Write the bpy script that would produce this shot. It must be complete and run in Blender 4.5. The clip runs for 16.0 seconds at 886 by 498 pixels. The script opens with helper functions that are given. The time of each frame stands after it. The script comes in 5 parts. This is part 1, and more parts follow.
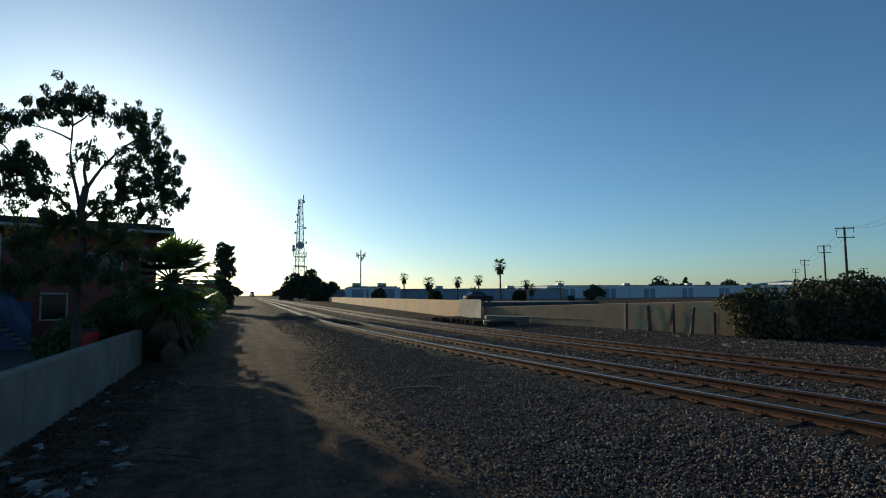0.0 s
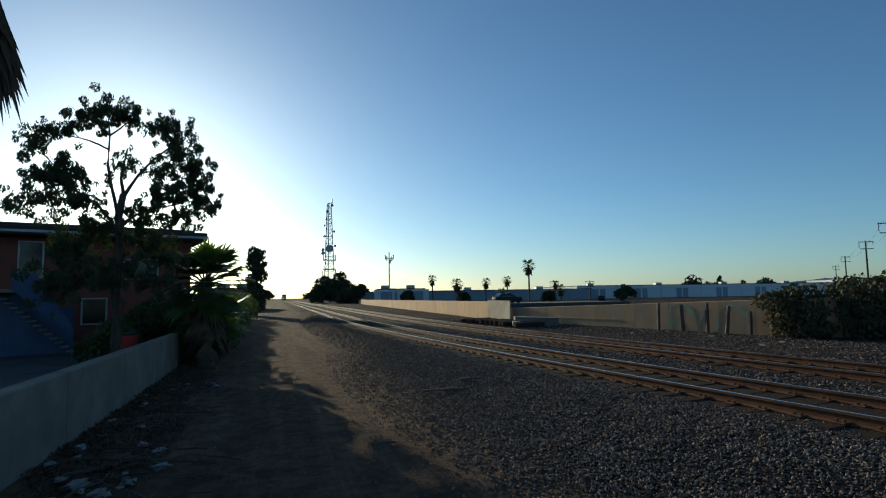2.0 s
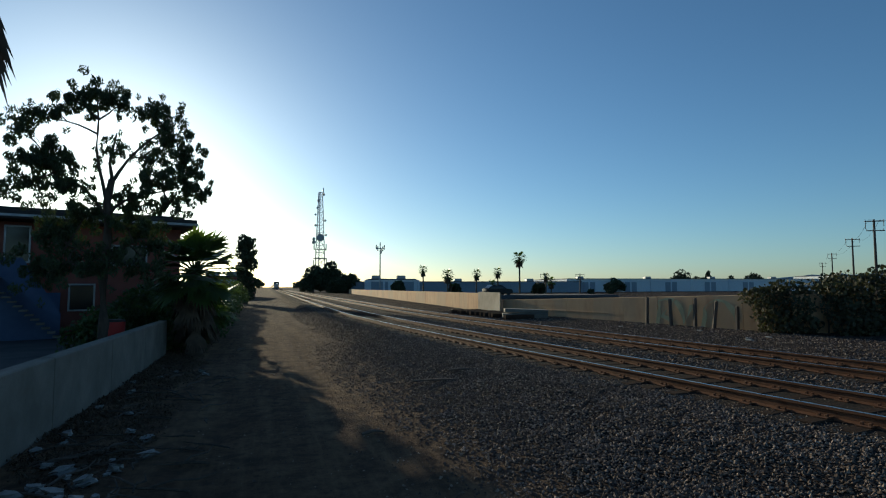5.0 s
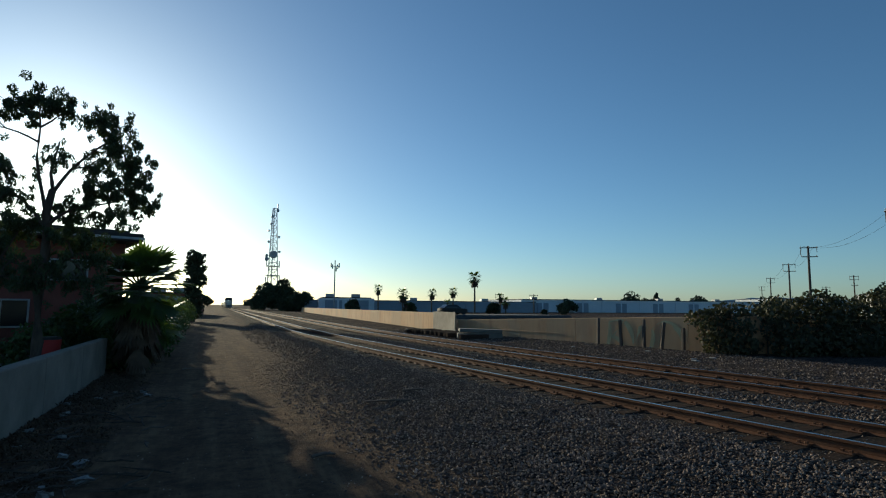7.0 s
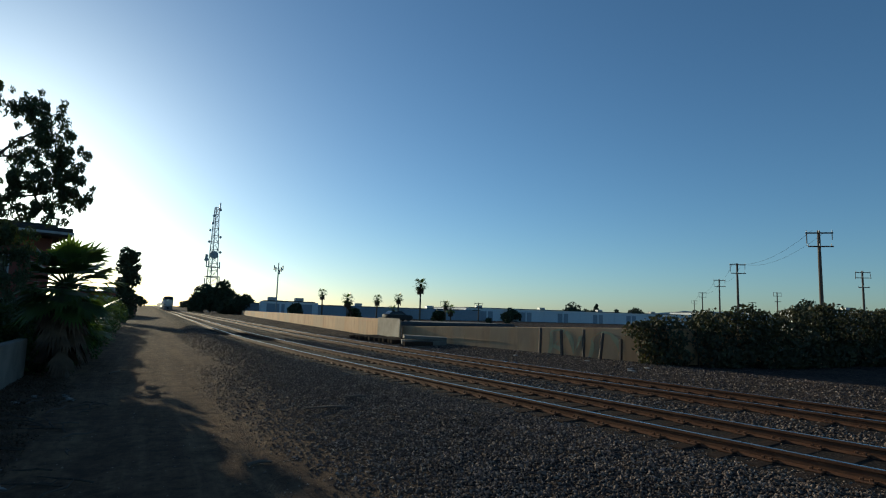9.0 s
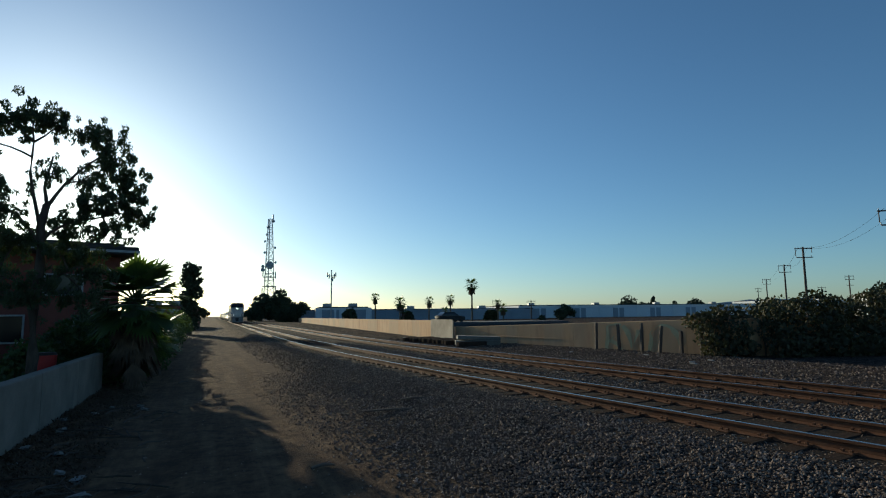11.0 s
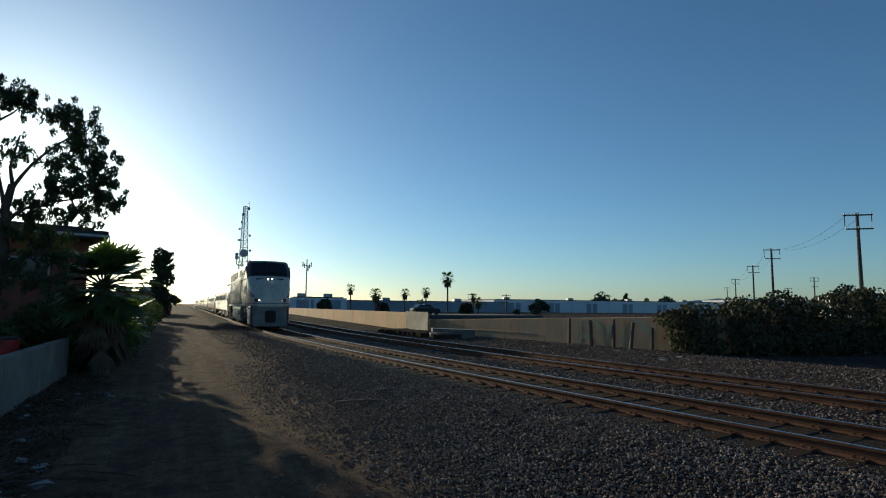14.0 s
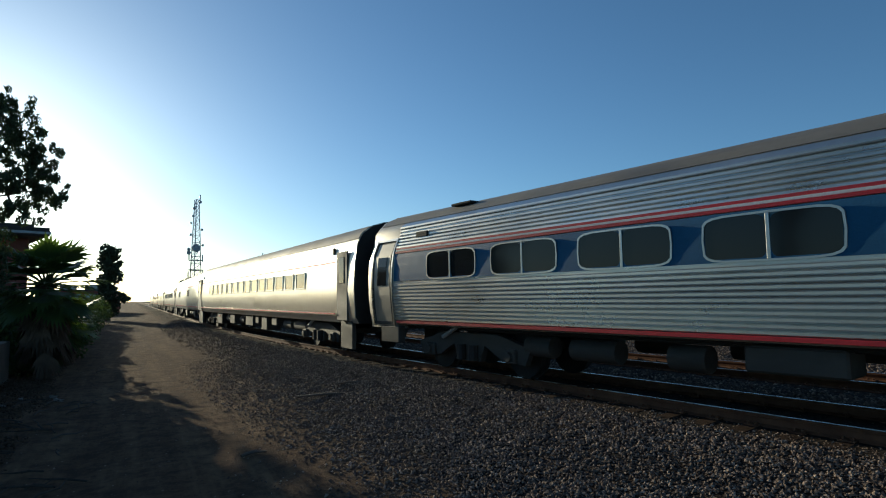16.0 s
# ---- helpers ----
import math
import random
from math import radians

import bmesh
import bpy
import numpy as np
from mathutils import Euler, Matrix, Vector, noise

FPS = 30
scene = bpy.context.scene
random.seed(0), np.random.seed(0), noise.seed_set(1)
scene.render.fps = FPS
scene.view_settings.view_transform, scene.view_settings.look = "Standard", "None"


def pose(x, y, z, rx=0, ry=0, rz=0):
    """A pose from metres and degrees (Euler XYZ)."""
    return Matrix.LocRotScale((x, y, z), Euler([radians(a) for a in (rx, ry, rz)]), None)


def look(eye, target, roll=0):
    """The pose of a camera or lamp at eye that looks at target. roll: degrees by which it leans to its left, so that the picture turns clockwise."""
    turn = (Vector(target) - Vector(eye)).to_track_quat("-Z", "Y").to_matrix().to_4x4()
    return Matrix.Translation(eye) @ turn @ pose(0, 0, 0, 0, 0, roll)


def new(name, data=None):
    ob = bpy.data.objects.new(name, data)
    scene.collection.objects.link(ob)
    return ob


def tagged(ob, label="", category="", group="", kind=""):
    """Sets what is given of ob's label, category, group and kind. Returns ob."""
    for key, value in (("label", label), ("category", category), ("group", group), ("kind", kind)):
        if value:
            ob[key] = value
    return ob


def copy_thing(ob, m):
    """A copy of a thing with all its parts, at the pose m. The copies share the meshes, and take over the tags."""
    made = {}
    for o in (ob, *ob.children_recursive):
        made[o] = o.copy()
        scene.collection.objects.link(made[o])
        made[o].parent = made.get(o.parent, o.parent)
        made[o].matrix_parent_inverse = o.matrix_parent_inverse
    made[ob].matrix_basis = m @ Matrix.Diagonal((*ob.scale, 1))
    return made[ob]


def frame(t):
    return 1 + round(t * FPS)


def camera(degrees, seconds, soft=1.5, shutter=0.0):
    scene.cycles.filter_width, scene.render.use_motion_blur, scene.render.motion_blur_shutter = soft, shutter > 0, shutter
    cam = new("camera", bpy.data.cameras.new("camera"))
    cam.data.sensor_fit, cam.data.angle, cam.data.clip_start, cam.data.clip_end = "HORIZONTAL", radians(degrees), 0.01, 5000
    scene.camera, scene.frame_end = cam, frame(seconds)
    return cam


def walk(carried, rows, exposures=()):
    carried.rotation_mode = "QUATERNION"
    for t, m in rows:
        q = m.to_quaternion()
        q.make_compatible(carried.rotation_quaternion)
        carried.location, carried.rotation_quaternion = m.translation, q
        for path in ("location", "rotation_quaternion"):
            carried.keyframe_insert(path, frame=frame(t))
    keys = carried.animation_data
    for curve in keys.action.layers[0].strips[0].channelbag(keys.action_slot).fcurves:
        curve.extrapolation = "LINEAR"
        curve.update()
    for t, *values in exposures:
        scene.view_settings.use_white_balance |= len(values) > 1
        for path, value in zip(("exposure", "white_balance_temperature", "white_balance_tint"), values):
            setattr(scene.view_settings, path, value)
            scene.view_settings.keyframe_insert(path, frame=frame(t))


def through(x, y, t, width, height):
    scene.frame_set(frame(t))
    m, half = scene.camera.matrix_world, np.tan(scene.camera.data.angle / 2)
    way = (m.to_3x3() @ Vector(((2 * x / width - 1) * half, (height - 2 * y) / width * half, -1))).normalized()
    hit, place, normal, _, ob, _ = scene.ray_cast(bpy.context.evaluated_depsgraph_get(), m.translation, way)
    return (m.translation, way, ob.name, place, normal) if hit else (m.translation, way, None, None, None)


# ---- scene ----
cam = camera(76.2, 16.0, soft=1.1)
EYE = (0.0, 0.0, 2.13)
# seconds, yaw, pitch, roll of the hand-held camera, which stands on one spot
TURNS = [
    (0.0, -19.194, 4.546, 0.370), (0.5, -17.158, 4.553, 1.398), (1.0, -16.256, 4.472, 1.649), (1.5, -15.926, 4.493, 1.394),
    (2.0, -16.321, 4.734, 0.928), (2.5, -16.456, 4.482, 0.804), (3.0, -16.894, 4.476, 0.841), (3.5, -17.109, 4.300, 0.561),
    (4.0, -17.093, 4.029, 0.237), (6.5, -18.637, 3.802, -0.390), (7.0, -21.795, 5.776, -0.470), (7.5, -26.288, 5.679, -2.360),
    (8.0, -27.387, 6.255, -1.893), (8.5, -27.596, 6.560, -2.486), (9.0, -27.321, 6.566, -1.739), (9.5, -25.682, 6.592, -1.653),
    (10.0, -24.406, 6.701, -1.096), (12.5, -20.015, 6.201, 2.176), (13.0, -23.261, 6.087, 1.419), (13.5, -25.821, 6.023, 0.169),
    (14.0, -24.534, 5.788, -0.576), (14.5, -24.990, 5.970, 0.142), (15.0, -26.090, 6.049, 0.185), (15.5, -27.185, 5.454, 0.830),
    (16.0, -28.602, 4.839, 0.857),
]
walk(cam, [(t, pose(*EYE, 90 + pitch, roll, yaw)) for t, yaw, pitch, roll in TURNS], exposures=[(0.0, 0.05, 5900, -4), (15.0, 0.05, 5900, -4), (15.5, 0.16, 5900, -4), (16.0, 0.24, 5900, -4)])

# ---- light ----
SUN_AZ, SUN_EL = 13.0, 10.8          # degrees left of the straight track, degrees up
sun_to = Vector((-math.sin(radians(SUN_AZ)) * math.cos(radians(SUN_EL)), math.cos(radians(SUN_AZ)) * math.cos(radians(SUN_EL)), math.sin(radians(SUN_EL))))
world = bpy.data.worlds.new("world")
scene.world = world
world.use_nodes = True
wn = world.node_tree.nodes
sky = wn.new("ShaderNodeTexSky")
sky.sky_type = "NISHITA"
sky.sun_disc = False
sky.sun_elevation = radians(SUN_EL)
sky.sun_rotation = radians(-SUN_AZ)
sky.air_density, sky.dust_density, sky.ozone_density = 0.84, 0.55, 3.3
wn["Background"].inputs[1].default_value = 0.11
world.node_tree.links.new(sky.outputs[0], wn["Background"].inputs[0])
lamp = bpy.data.lights.new("sun", "SUN")
lamp.energy, lamp.angle, lamp.color = 4.4, radians(0.5), (1.0, 0.80, 0.56)
sun = new("sun", lamp)
sun.matrix_world = look(Vector((0, 0, 60)), Vector((0, 0, 60)) - sun_to)
scene.view_settings.exposure = 0.0


# ---- materials ----
class Tree:
    """A short way to write node materials."""

    def __init__(self, name, rough=0.8, metal=0.0, spec=0.5):
        self.m = bpy.data.materials.new(name)
        self.m.use_nodes = True
        self.t = self.m.node_tree
        self.p = self.t.nodes["Principled BSDF"]
        self.p.inputs["Roughness"].default_value = rough
        self.p.inputs["Metallic"].default_value = metal
        self.p.inputs["Specular IOR Level"].default_value = spec
        self.co = self.t.nodes.new("ShaderNodeTexCoord").outputs["Object"]

    def put(self, socket, value):
        if hasattr(value, "links"):
            self.t.links.new(value, socket)
        elif isinstance(value, tuple) and len(value) == 3 and socket.type == "RGBA":
            socket.default_value = (*value, 1)
        else:
            socket.default_value = value

    def noise(self, scale, detail=4.0, stretch=None, rough=0.6):
        n = self.t.nodes.new("ShaderNodeTexNoise")
        n.inputs["Scale"].default_value, n.inputs["Detail"].default_value, n.inputs["Roughness"].default_value = scale, detail, rough
        v = self.co
        if stretch:
            mp = self.t.nodes.new("ShaderNodeMapping")
            mp.inputs["Scale"].default_value = stretch
            self.t.links.new(v, mp.inputs[0])
            v = mp.outputs[0]
        self.t.links.new(v, n.inputs["Vector"])
        return n.outputs["Fac"]

    def cells(self, scale):
        n = self.t.nodes.new("ShaderNodeTexVoronoi")
        n.inputs["Scale"].default_value = scale
        self.t.links.new(self.co, n.inputs["Vector"])
        return n.outputs["Distance"], n.outputs["Color"]

    def xyz(self):
        n = self.t.nodes.new("ShaderNodeSeparateXYZ")
        self.t.links.new(self.co, n.inputs[0])
        return n.outputs

    def calc(self, op, a, b=0.0, c=0.0):
        n = self.t.nodes.new("ShaderNodeMath")
        n.operation = op
        for s, v in zip(n.inputs, (a, b, c)):
            self.put(s, v)
        return n.outputs[0]

    def span(self, v, lo, hi, to0=0.0, to1=1.0, smooth=False):
        n = self.t.nodes.new("ShaderNodeMapRange")
        n.interpolation_type = "SMOOTHSTEP" if smooth else "LINEAR"
        for k, s in zip(("Value", "From Min", "From Max", "To Min", "To Max"), (v, lo, hi, to0, to1)):
            self.put(n.inputs[k], s)
        return n.outputs[0]

    def mix(self, fac, a, b, mode="MIX"):
        n = self.t.nodes.new("ShaderNodeMix")
        n.data_type, n.blend_type = "RGBA", mode
        self.put(n.inputs[0], fac)
        self.put(n.inputs[6], a)
        self.put(n.inputs[7], b)
        return n.outputs[2]

    def random(self):
        return self.t.nodes.new("ShaderNodeObjectInfo").outputs["Random"]

    def island(self):
        return self.t.nodes.new("ShaderNodeNewGeometry").outputs["Random Per Island"]

    def done(self, colour, bump=None, strength=0.3, dist=0.02, rough=None):
        self.put(self.p.inputs["Base Color"], colour)
        if rough is not None:
            self.put(self.p.inputs["Roughness"], rough)
        if bump is not None:
            b = self.t.nodes.new("ShaderNodeBump")
            b.inputs["Strength"].default_value, b.inputs["Distance"].default_value = strength, dist
            self.t.links.new(bump, b.inputs["Height"])
            self.t.links.new(b.outputs[0], self.p.inputs["Normal"])
        return self.m


def mottled(name, a, b, scale=3.0, fine=40.0, rough=0.85, metal=0.0, bump=0.25, dist=0.01, spec=0.4, stretch=None):
    """Two tones in large patches, darkened and bumped by a fine grain."""
    t = Tree(name, rough, metal, spec)
    big = t.span(t.noise(scale, 5, stretch), 0.35, 0.65)
    grain = t.noise(fine, 6, stretch)
    col = t.mix(t.span(grain, 0.3, 0.7, 0.0, 0.35), t.mix(big, a, b), (a[0] * 0.55, a[1] * 0.55, a[2] * 0.55))
    return t.done(col, grain, bump, dist, t.span(big, 0, 1, rough * 0.9, min(1.0, rough * 1.08)))


def leafy(name, a, b, rough=0.6, through=0.25):
    t = Tree(name, rough, 0, 0.3)
    col = t.mix(t.island(), a, b)
    col = t.mix(t.span(t.noise(1.2, 3), 0.35, 0.65, 0, 0.5), col, (a[0] * 0.6, a[1] * 0.6, a[2] * 0.6))
    t.p.inputs["Transmission Weight"].default_value = 0.0
    m = t.done(col)
    if through:
        tr = t.t.nodes.new("ShaderNodeBsdfTranslucent")
        t.put(tr.inputs[0], (b[0] * 1.6, b[1] * 1.7, b[2] * 0.8))
        mx = t.t.nodes.new("ShaderNodeMixShader")
        mx.inputs[0].default_value = through
        out = t.t.nodes["Material Output"]
        t.t.links.new(t.p.outputs[0], mx.inputs[1])
        t.t.links.new(tr.outputs[0], mx.inputs[2])
        t.t.links.new(mx.outputs[0], out.inputs[0])
    return m


def glow(name, colour, strength):
    t = Tree(name, 0.3)
    t.put(t.p.inputs["Emission Color"], colour)
    t.p.inputs["Emission Strength"].default_value = strength
    return t.done(colour)


def ground_material():
    t = Tree("ground_dirt_and_ballast", 1.0, 0, 0.02)
    x, y, z = t.xyz()
    dirt = t.mix(t.span(t.noise(0.45, 6), 0.35, 0.7), (0.142, 0.093, 0.062), (0.217, 0.145, 0.091))
    dirt = t.mix(t.span(t.noise(7, 9, None, 0.75), 0.42, 0.62, 0, 0.85), dirt, (0.084, 0.059, 0.045))
    tracks = t.noise(1.0, 6, (2.4, 0.16, 1), 0.7)
    dirt = t.mix(t.span(tracks, 0.44, 0.62, 0, 0.6), dirt, (0.268, 0.181, 0.110))
    dirt = t.mix(t.span(t.noise(2.1, 7, None, 0.7), 0.46, 0.62, 0, 0.75), dirt, (0.077, 0.057, 0.045))
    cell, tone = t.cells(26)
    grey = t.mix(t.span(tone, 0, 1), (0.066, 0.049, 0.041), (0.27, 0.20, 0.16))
    # Cell rims go near black: shade between the stones is put into the colour.
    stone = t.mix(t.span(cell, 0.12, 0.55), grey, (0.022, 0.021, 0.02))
    stone = t.mix(t.span(t.noise(0.6, 5), 0.42, 0.68, 0, 0.6), stone, (0.12, 0.085, 0.064))
    stone = t.mix(t.span(t.noise(4.5, 8, None, 0.8), 0.5, 0.66, 0, 0.7), stone, (0.21, 0.16, 0.135))
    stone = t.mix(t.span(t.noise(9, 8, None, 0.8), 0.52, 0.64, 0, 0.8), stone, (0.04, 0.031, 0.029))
    edge = t.calc("ADD", x, t.calc("MULTIPLY", t.noise(0.8, 6), 2.2))
    fac = t.span(edge, 3.1, 4.6)
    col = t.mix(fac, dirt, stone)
    h = t.calc("ADD", t.calc("MULTIPLY", cell, t.calc("MULTIPLY", fac, -1.0)), t.calc("MULTIPLY", t.noise(38, 8, None, 0.8), 0.8))
    return t.done(col, h, 1.0, 0.05)


GROUND = ground_material()


def stone_material():
    t = Tree("ballast_stone", 0.9, 0, 0.2)
    i = t.island()
    col = t.mix(t.calc("POWER", i, 2.8), (0.09, 0.066, 0.053), (0.38, 0.29, 0.225))
    col = t.mix(t.span(t.noise(1.1, 3), 0.42, 0.7, 0, 0.5), col, (0.10, 0.07, 0.053))
    return t.done(col, t.noise(60, 4), 0.4, 0.005)


STONE = stone_material()


def bed_material():
    t = Tree("rust_stained_ballast", 0.95, 0, 0.1)
    cell, tone = t.cells(24)
    col = t.mix(t.span(tone, 0, 1), (0.03, 0.021, 0.015), (0.10, 0.07, 0.05))
    # The stained tone darkens at cell rims, a painted shade in the gaps.
    col = t.mix(t.span(cell, 0.15, 0.6), col, (0.016, 0.013, 0.011))
    return t.done(col, cell, -0.8, 0.04)


BED = bed_material()
CONCRETE = mottled("weathered_concrete", (0.215, 0.195, 0.165), (0.145, 0.130, 0.108), 1.3, 30, 0.9)
ASPHALT = mottled("asphalt", (0.06, 0.06, 0.062), (0.045, 0.045, 0.047), 0.8, 60, 0.9)
RUST = mottled("rusty_rail_steel", (0.17, 0.082, 0.045), (0.115, 0.055, 0.032), 4, 60, 0.8, 0.1, spec=0.15)
HEAD = mottled("polished_rail_head", (0.45, 0.42, 0.40), (0.33, 0.30, 0.28), 3, 80, 0.28, 1.0, 0.05)
TIE = mottled("creosoted_timber", (0.07, 0.046, 0.033), (0.04, 0.028, 0.021), 2, 40, 1.0, spec=0.04, stretch=(1, 6, 6))
BARK = mottled("grey_brown_bark", (0.10, 0.075, 0.055), (0.06, 0.045, 0.035), 4, 30, 0.95, bump=0.6, stretch=(3, 3, 0.6))
PALMBARK = mottled("palm_trunk_bark", (0.16, 0.12, 0.085), (0.09, 0.07, 0.05), 3, 25, 0.95, bump=0.6, stretch=(1, 1, 5))
DEADFROND = mottled("dead_palm_frond", (0.11, 0.074, 0.045), (0.06, 0.040, 0.026), 4, 50, 0.9)
GUMLEAF = leafy("eucalyptus_leaf", (0.035, 0.05, 0.025), (0.065, 0.085, 0.035), 0.55, 0.12)
PALMLEAF = leafy("fan_palm_leaf", (0.035, 0.06, 0.022), (0.08, 0.12, 0.035), 0.5, 0.3)
BUSHLEAF = leafy("shrub_leaf", (0.03, 0.05, 0.02), (0.07, 0.10, 0.03), 0.6, 0.2)
IVYLEAF = leafy("ivy_leaf", (0.042, 0.041, 0.024), (0.082, 0.078, 0.038), 0.7, 0.1)
FARLEAF = leafy("distant_foliage", (0.03, 0.042, 0.022), (0.06, 0.075, 0.035), 0.8, 0.0)
GALV = mottled("galvanised_steel", (0.36, 0.37, 0.38), (0.26, 0.27, 0.28), 3, 40, 0.5, 0.7, 0.1)
POLEWOOD = mottled("weathered_pole_timber", (0.13, 0.10, 0.08), (0.085, 0.066, 0.054), 2, 30, 0.9, stretch=(3, 3, 0.5))
BLACK = mottled("black_grime", (0.022, 0.021, 0.02), (0.04, 0.037, 0.034), 2, 30, 0.75, 0.2)
BRICKRED = mottled("red_brown_painted_wall", (0.20, 0.065, 0.045), (0.15, 0.05, 0.036), 1, 30, 0.85)
BLUEPAINT = mottled("blue_stair_paint", (0.055, 0.085, 0.17), (0.04, 0.065, 0.135), 1.5, 40, 0.6)
ROOFDARK = mottled("dark_roofing", (0.05, 0.045, 0.043), (0.035, 0.032, 0.03), 1, 40, 0.9)
WHITEPAINT = mottled("white_paint", (0.72, 0.71, 0.69), (0.62, 0.61, 0.58), 2, 40, 0.6)
WAREHOUSE = mottled("pale_blue_white_tilt_up_panel", (0.62, 0.66, 0.70), (0.54, 0.58, 0.63), 0.05, 2, 0.8)
WAREDARK = mottled("grey_blue_warehouse_paint", (0.27, 0.31, 0.36), (0.22, 0.26, 0.31), 0.05, 2, 0.8)
REDPAINT = mottled("red_plastic", (0.45, 0.03, 0.025), (0.36, 0.03, 0.025), 3, 40, 0.5)


def tan_wall():
    t = Tree("tan_painted_block_wall", 0.9, 0, 0.25)
    x, y, z = t.xyz()
    col = t.mix(t.span(t.noise(0.35, 5), 0.35, 0.65), (0.50, 0.31, 0.17), (0.56, 0.37, 0.215))
    col = t.mix(t.span(t.noise(1.6, 6, (1, 1, 0.3)), 0.5, 0.72, 0, 0.55), col, (0.30, 0.17, 0.10))
    col = t.mix(t.span(t.noise(0.22, 2, (1, 1, 0.2)), 0.52, 0.56, 0, 0.5), col, (0.42, 0.32, 0.21))
    return t.done(col, t.noise(25, 5), 0.3, 0.01)


TANWALL = tan_wall()
PATCH = mottled("pale_paint_over_patch", (0.36, 0.32, 0.26), (0.28, 0.24, 0.19), 1.2, 20, 0.9)
GRAFF = mottled("faded_pale_spray_paint", (0.42, 0.42, 0.27), (0.33, 0.33, 0.22), 2, 20, 0.9)
# Distance haze is mixed into this pale blue base colour.
HILL = mottled("haze_tinted_hill", (0.42, 0.48, 0.55), (0.38, 0.44, 0.52), 0.002, 0.02, 1.0)


# ---- mesh helpers ----
class B:
    """Collects vertices and faces of one mesh."""

    def __init__(self):
        self.v, self.f = [], []

    def add(self, verts, faces):
        k = len(self.v)
        self.v += [tuple(p) for p in verts]
        self.f += [tuple(i + k for i in q) for q in faces]
        return self

    def box(self, c, s, m=None, ch=None):
        """A box of size s about c, with its edges chamfered by ch."""
        hx, hy, hz = (a / 2 for a in s)
        ch = min(s) * 0.12 if ch is None else min(ch, min(s) * 0.45)
        pts, ix = [], {}
        for sx in (-1, 1):
            for sy in (-1, 1):
                for sz in (-1, 1):
                    for ax in range(3):
                        p = [sx * hx, sy * hy, sz * hz]
                        for o in range(3):
                            if o != ax:
                                p[o] -= (sx, sy, sz)[o] * ch
                        ix[sx, sy, sz, ax] = len(pts)
                        pts.append(p)
        faces = []
        for ax in range(3):
            o1, o2 = [o for o in range(3) if o != ax]
            for sg in (-1, 1):
                q = []
                for a, b in ((-1, -1), (1, -1), (1, 1), (-1, 1)):
                    k = [0, 0, 0]
                    k[ax], k[o1], k[o2] = sg, a, b
                    q.append(ix[(*k, ax)])
                faces.append(q if (sg > 0) == (ax != 1) else q[::-1])
        for ax in range(3):
            o1, o2 = [o for o in range(3) if o != ax]
            for a in (-1, 1):
                for b in (-1, 1):
                    k, l = [0, 0, 0], [0, 0, 0]
                    k[ax], k[o1], k[o2] = -1, a, b
                    l[ax], l[o1], l[o2] = 1, a, b
                    faces.append([ix[(*k, o1)], ix[(*l, o1)], ix[(*l, o2)], ix[(*k, o2)]])
        for sx in (-1, 1):
            for sy in (-1, 1):
                for sz in (-1, 1):
                    faces.append([ix[sx, sy, sz, 0], ix[sx, sy, sz, 1], ix[sx, sy, sz, 2]])
        mm = m or Matrix()
        return self.add([mm @ (Vector(p) + Vector(c)) for p in pts], faces)

    def tube(self, a, b, ra, rb=None, n=8, cap=True):
        a, b = Vector(a), Vector(b)
        rb = ra if rb is None else rb
        q = (b - a).to_track_quat("Z", "Y")
        ring = [(math.cos(2 * math.pi * i / n), math.sin(2 * math.pi * i / n)) for i in range(n)]
        pts = [a + q @ Vector((x * ra, y * ra, 0)) for x, y in ring] + [b + q @ Vector((x * rb, y * rb, 0)) for x, y in ring]
        fs = [(i, (i + 1) % n, n + (i + 1) % n, n + i) for i in range(n)]
        if cap:
            fs += [tuple(range(n))[::-1], tuple(range(n, 2 * n))]
        return self.add(pts, fs)

    def path(self, pts, radii, n=7):
        """A tube through several points."""
        pts = [Vector(p) for p in pts]
        rings = []
        for i, p in enumerate(pts):
            d = (pts[min(i + 1, len(pts) - 1)] - pts[max(i - 1, 0)]).normalized()
            q = d.to_track_quat("Z", "Y")
            rings.append([p + q @ Vector((math.cos(2 * math.pi * k / n) * radii[i], math.sin(2 * math.pi * k / n) * radii[i], 0)) for k in range(n)])
        return self.loft(rings)

    def loft(self, rings, closed=True, caps=True):
        n, m = len(rings[0]), len(rings)
        pts = [p for r in rings for p in r]
        fs = []
        for j in range(m - 1):
            for i in range(n if closed else n - 1):
                k = (i + 1) % n
                fs.append((j * n + i, j * n + k, (j + 1) * n + k, (j + 1) * n + i))
        if caps and closed:
            fs += [tuple(range(n))[::-1], tuple(range((m - 1) * n, m * n))]
        return self.add(pts, fs)

    def slab(self, poly, thick, m=None):
        """A polygon in the xz plane, extruded by thick along y."""
        mm = m or Matrix()
        a = [mm @ Vector((x, -thick / 2, z)) for x, z in poly]
        b = [mm @ Vector((x, thick / 2, z)) for x, z in poly]
        return self.loft([a, b])


def mesh_of(name, b, mats, smooth=0, fix=True):
    me = bpy.data.meshes.new(name)
    me.from_pydata(b.v, [], b.f)
    for m in mats if isinstance(mats, (list, tuple)) else (mats,):
        me.materials.append(m)
    if fix:
        bm = bmesh.new()
        bm.from_mesh(me)
        bmesh.ops.recalc_face_normals(bm, faces=bm.faces)
        bm.to_mesh(me)
        bm.free()
    if smooth:
        me.polygons.foreach_set("use_smooth", [True] * len(me.polygons))
        me.set_sharp_from_angle(angle=radians(smooth))
    me.update()
    return me


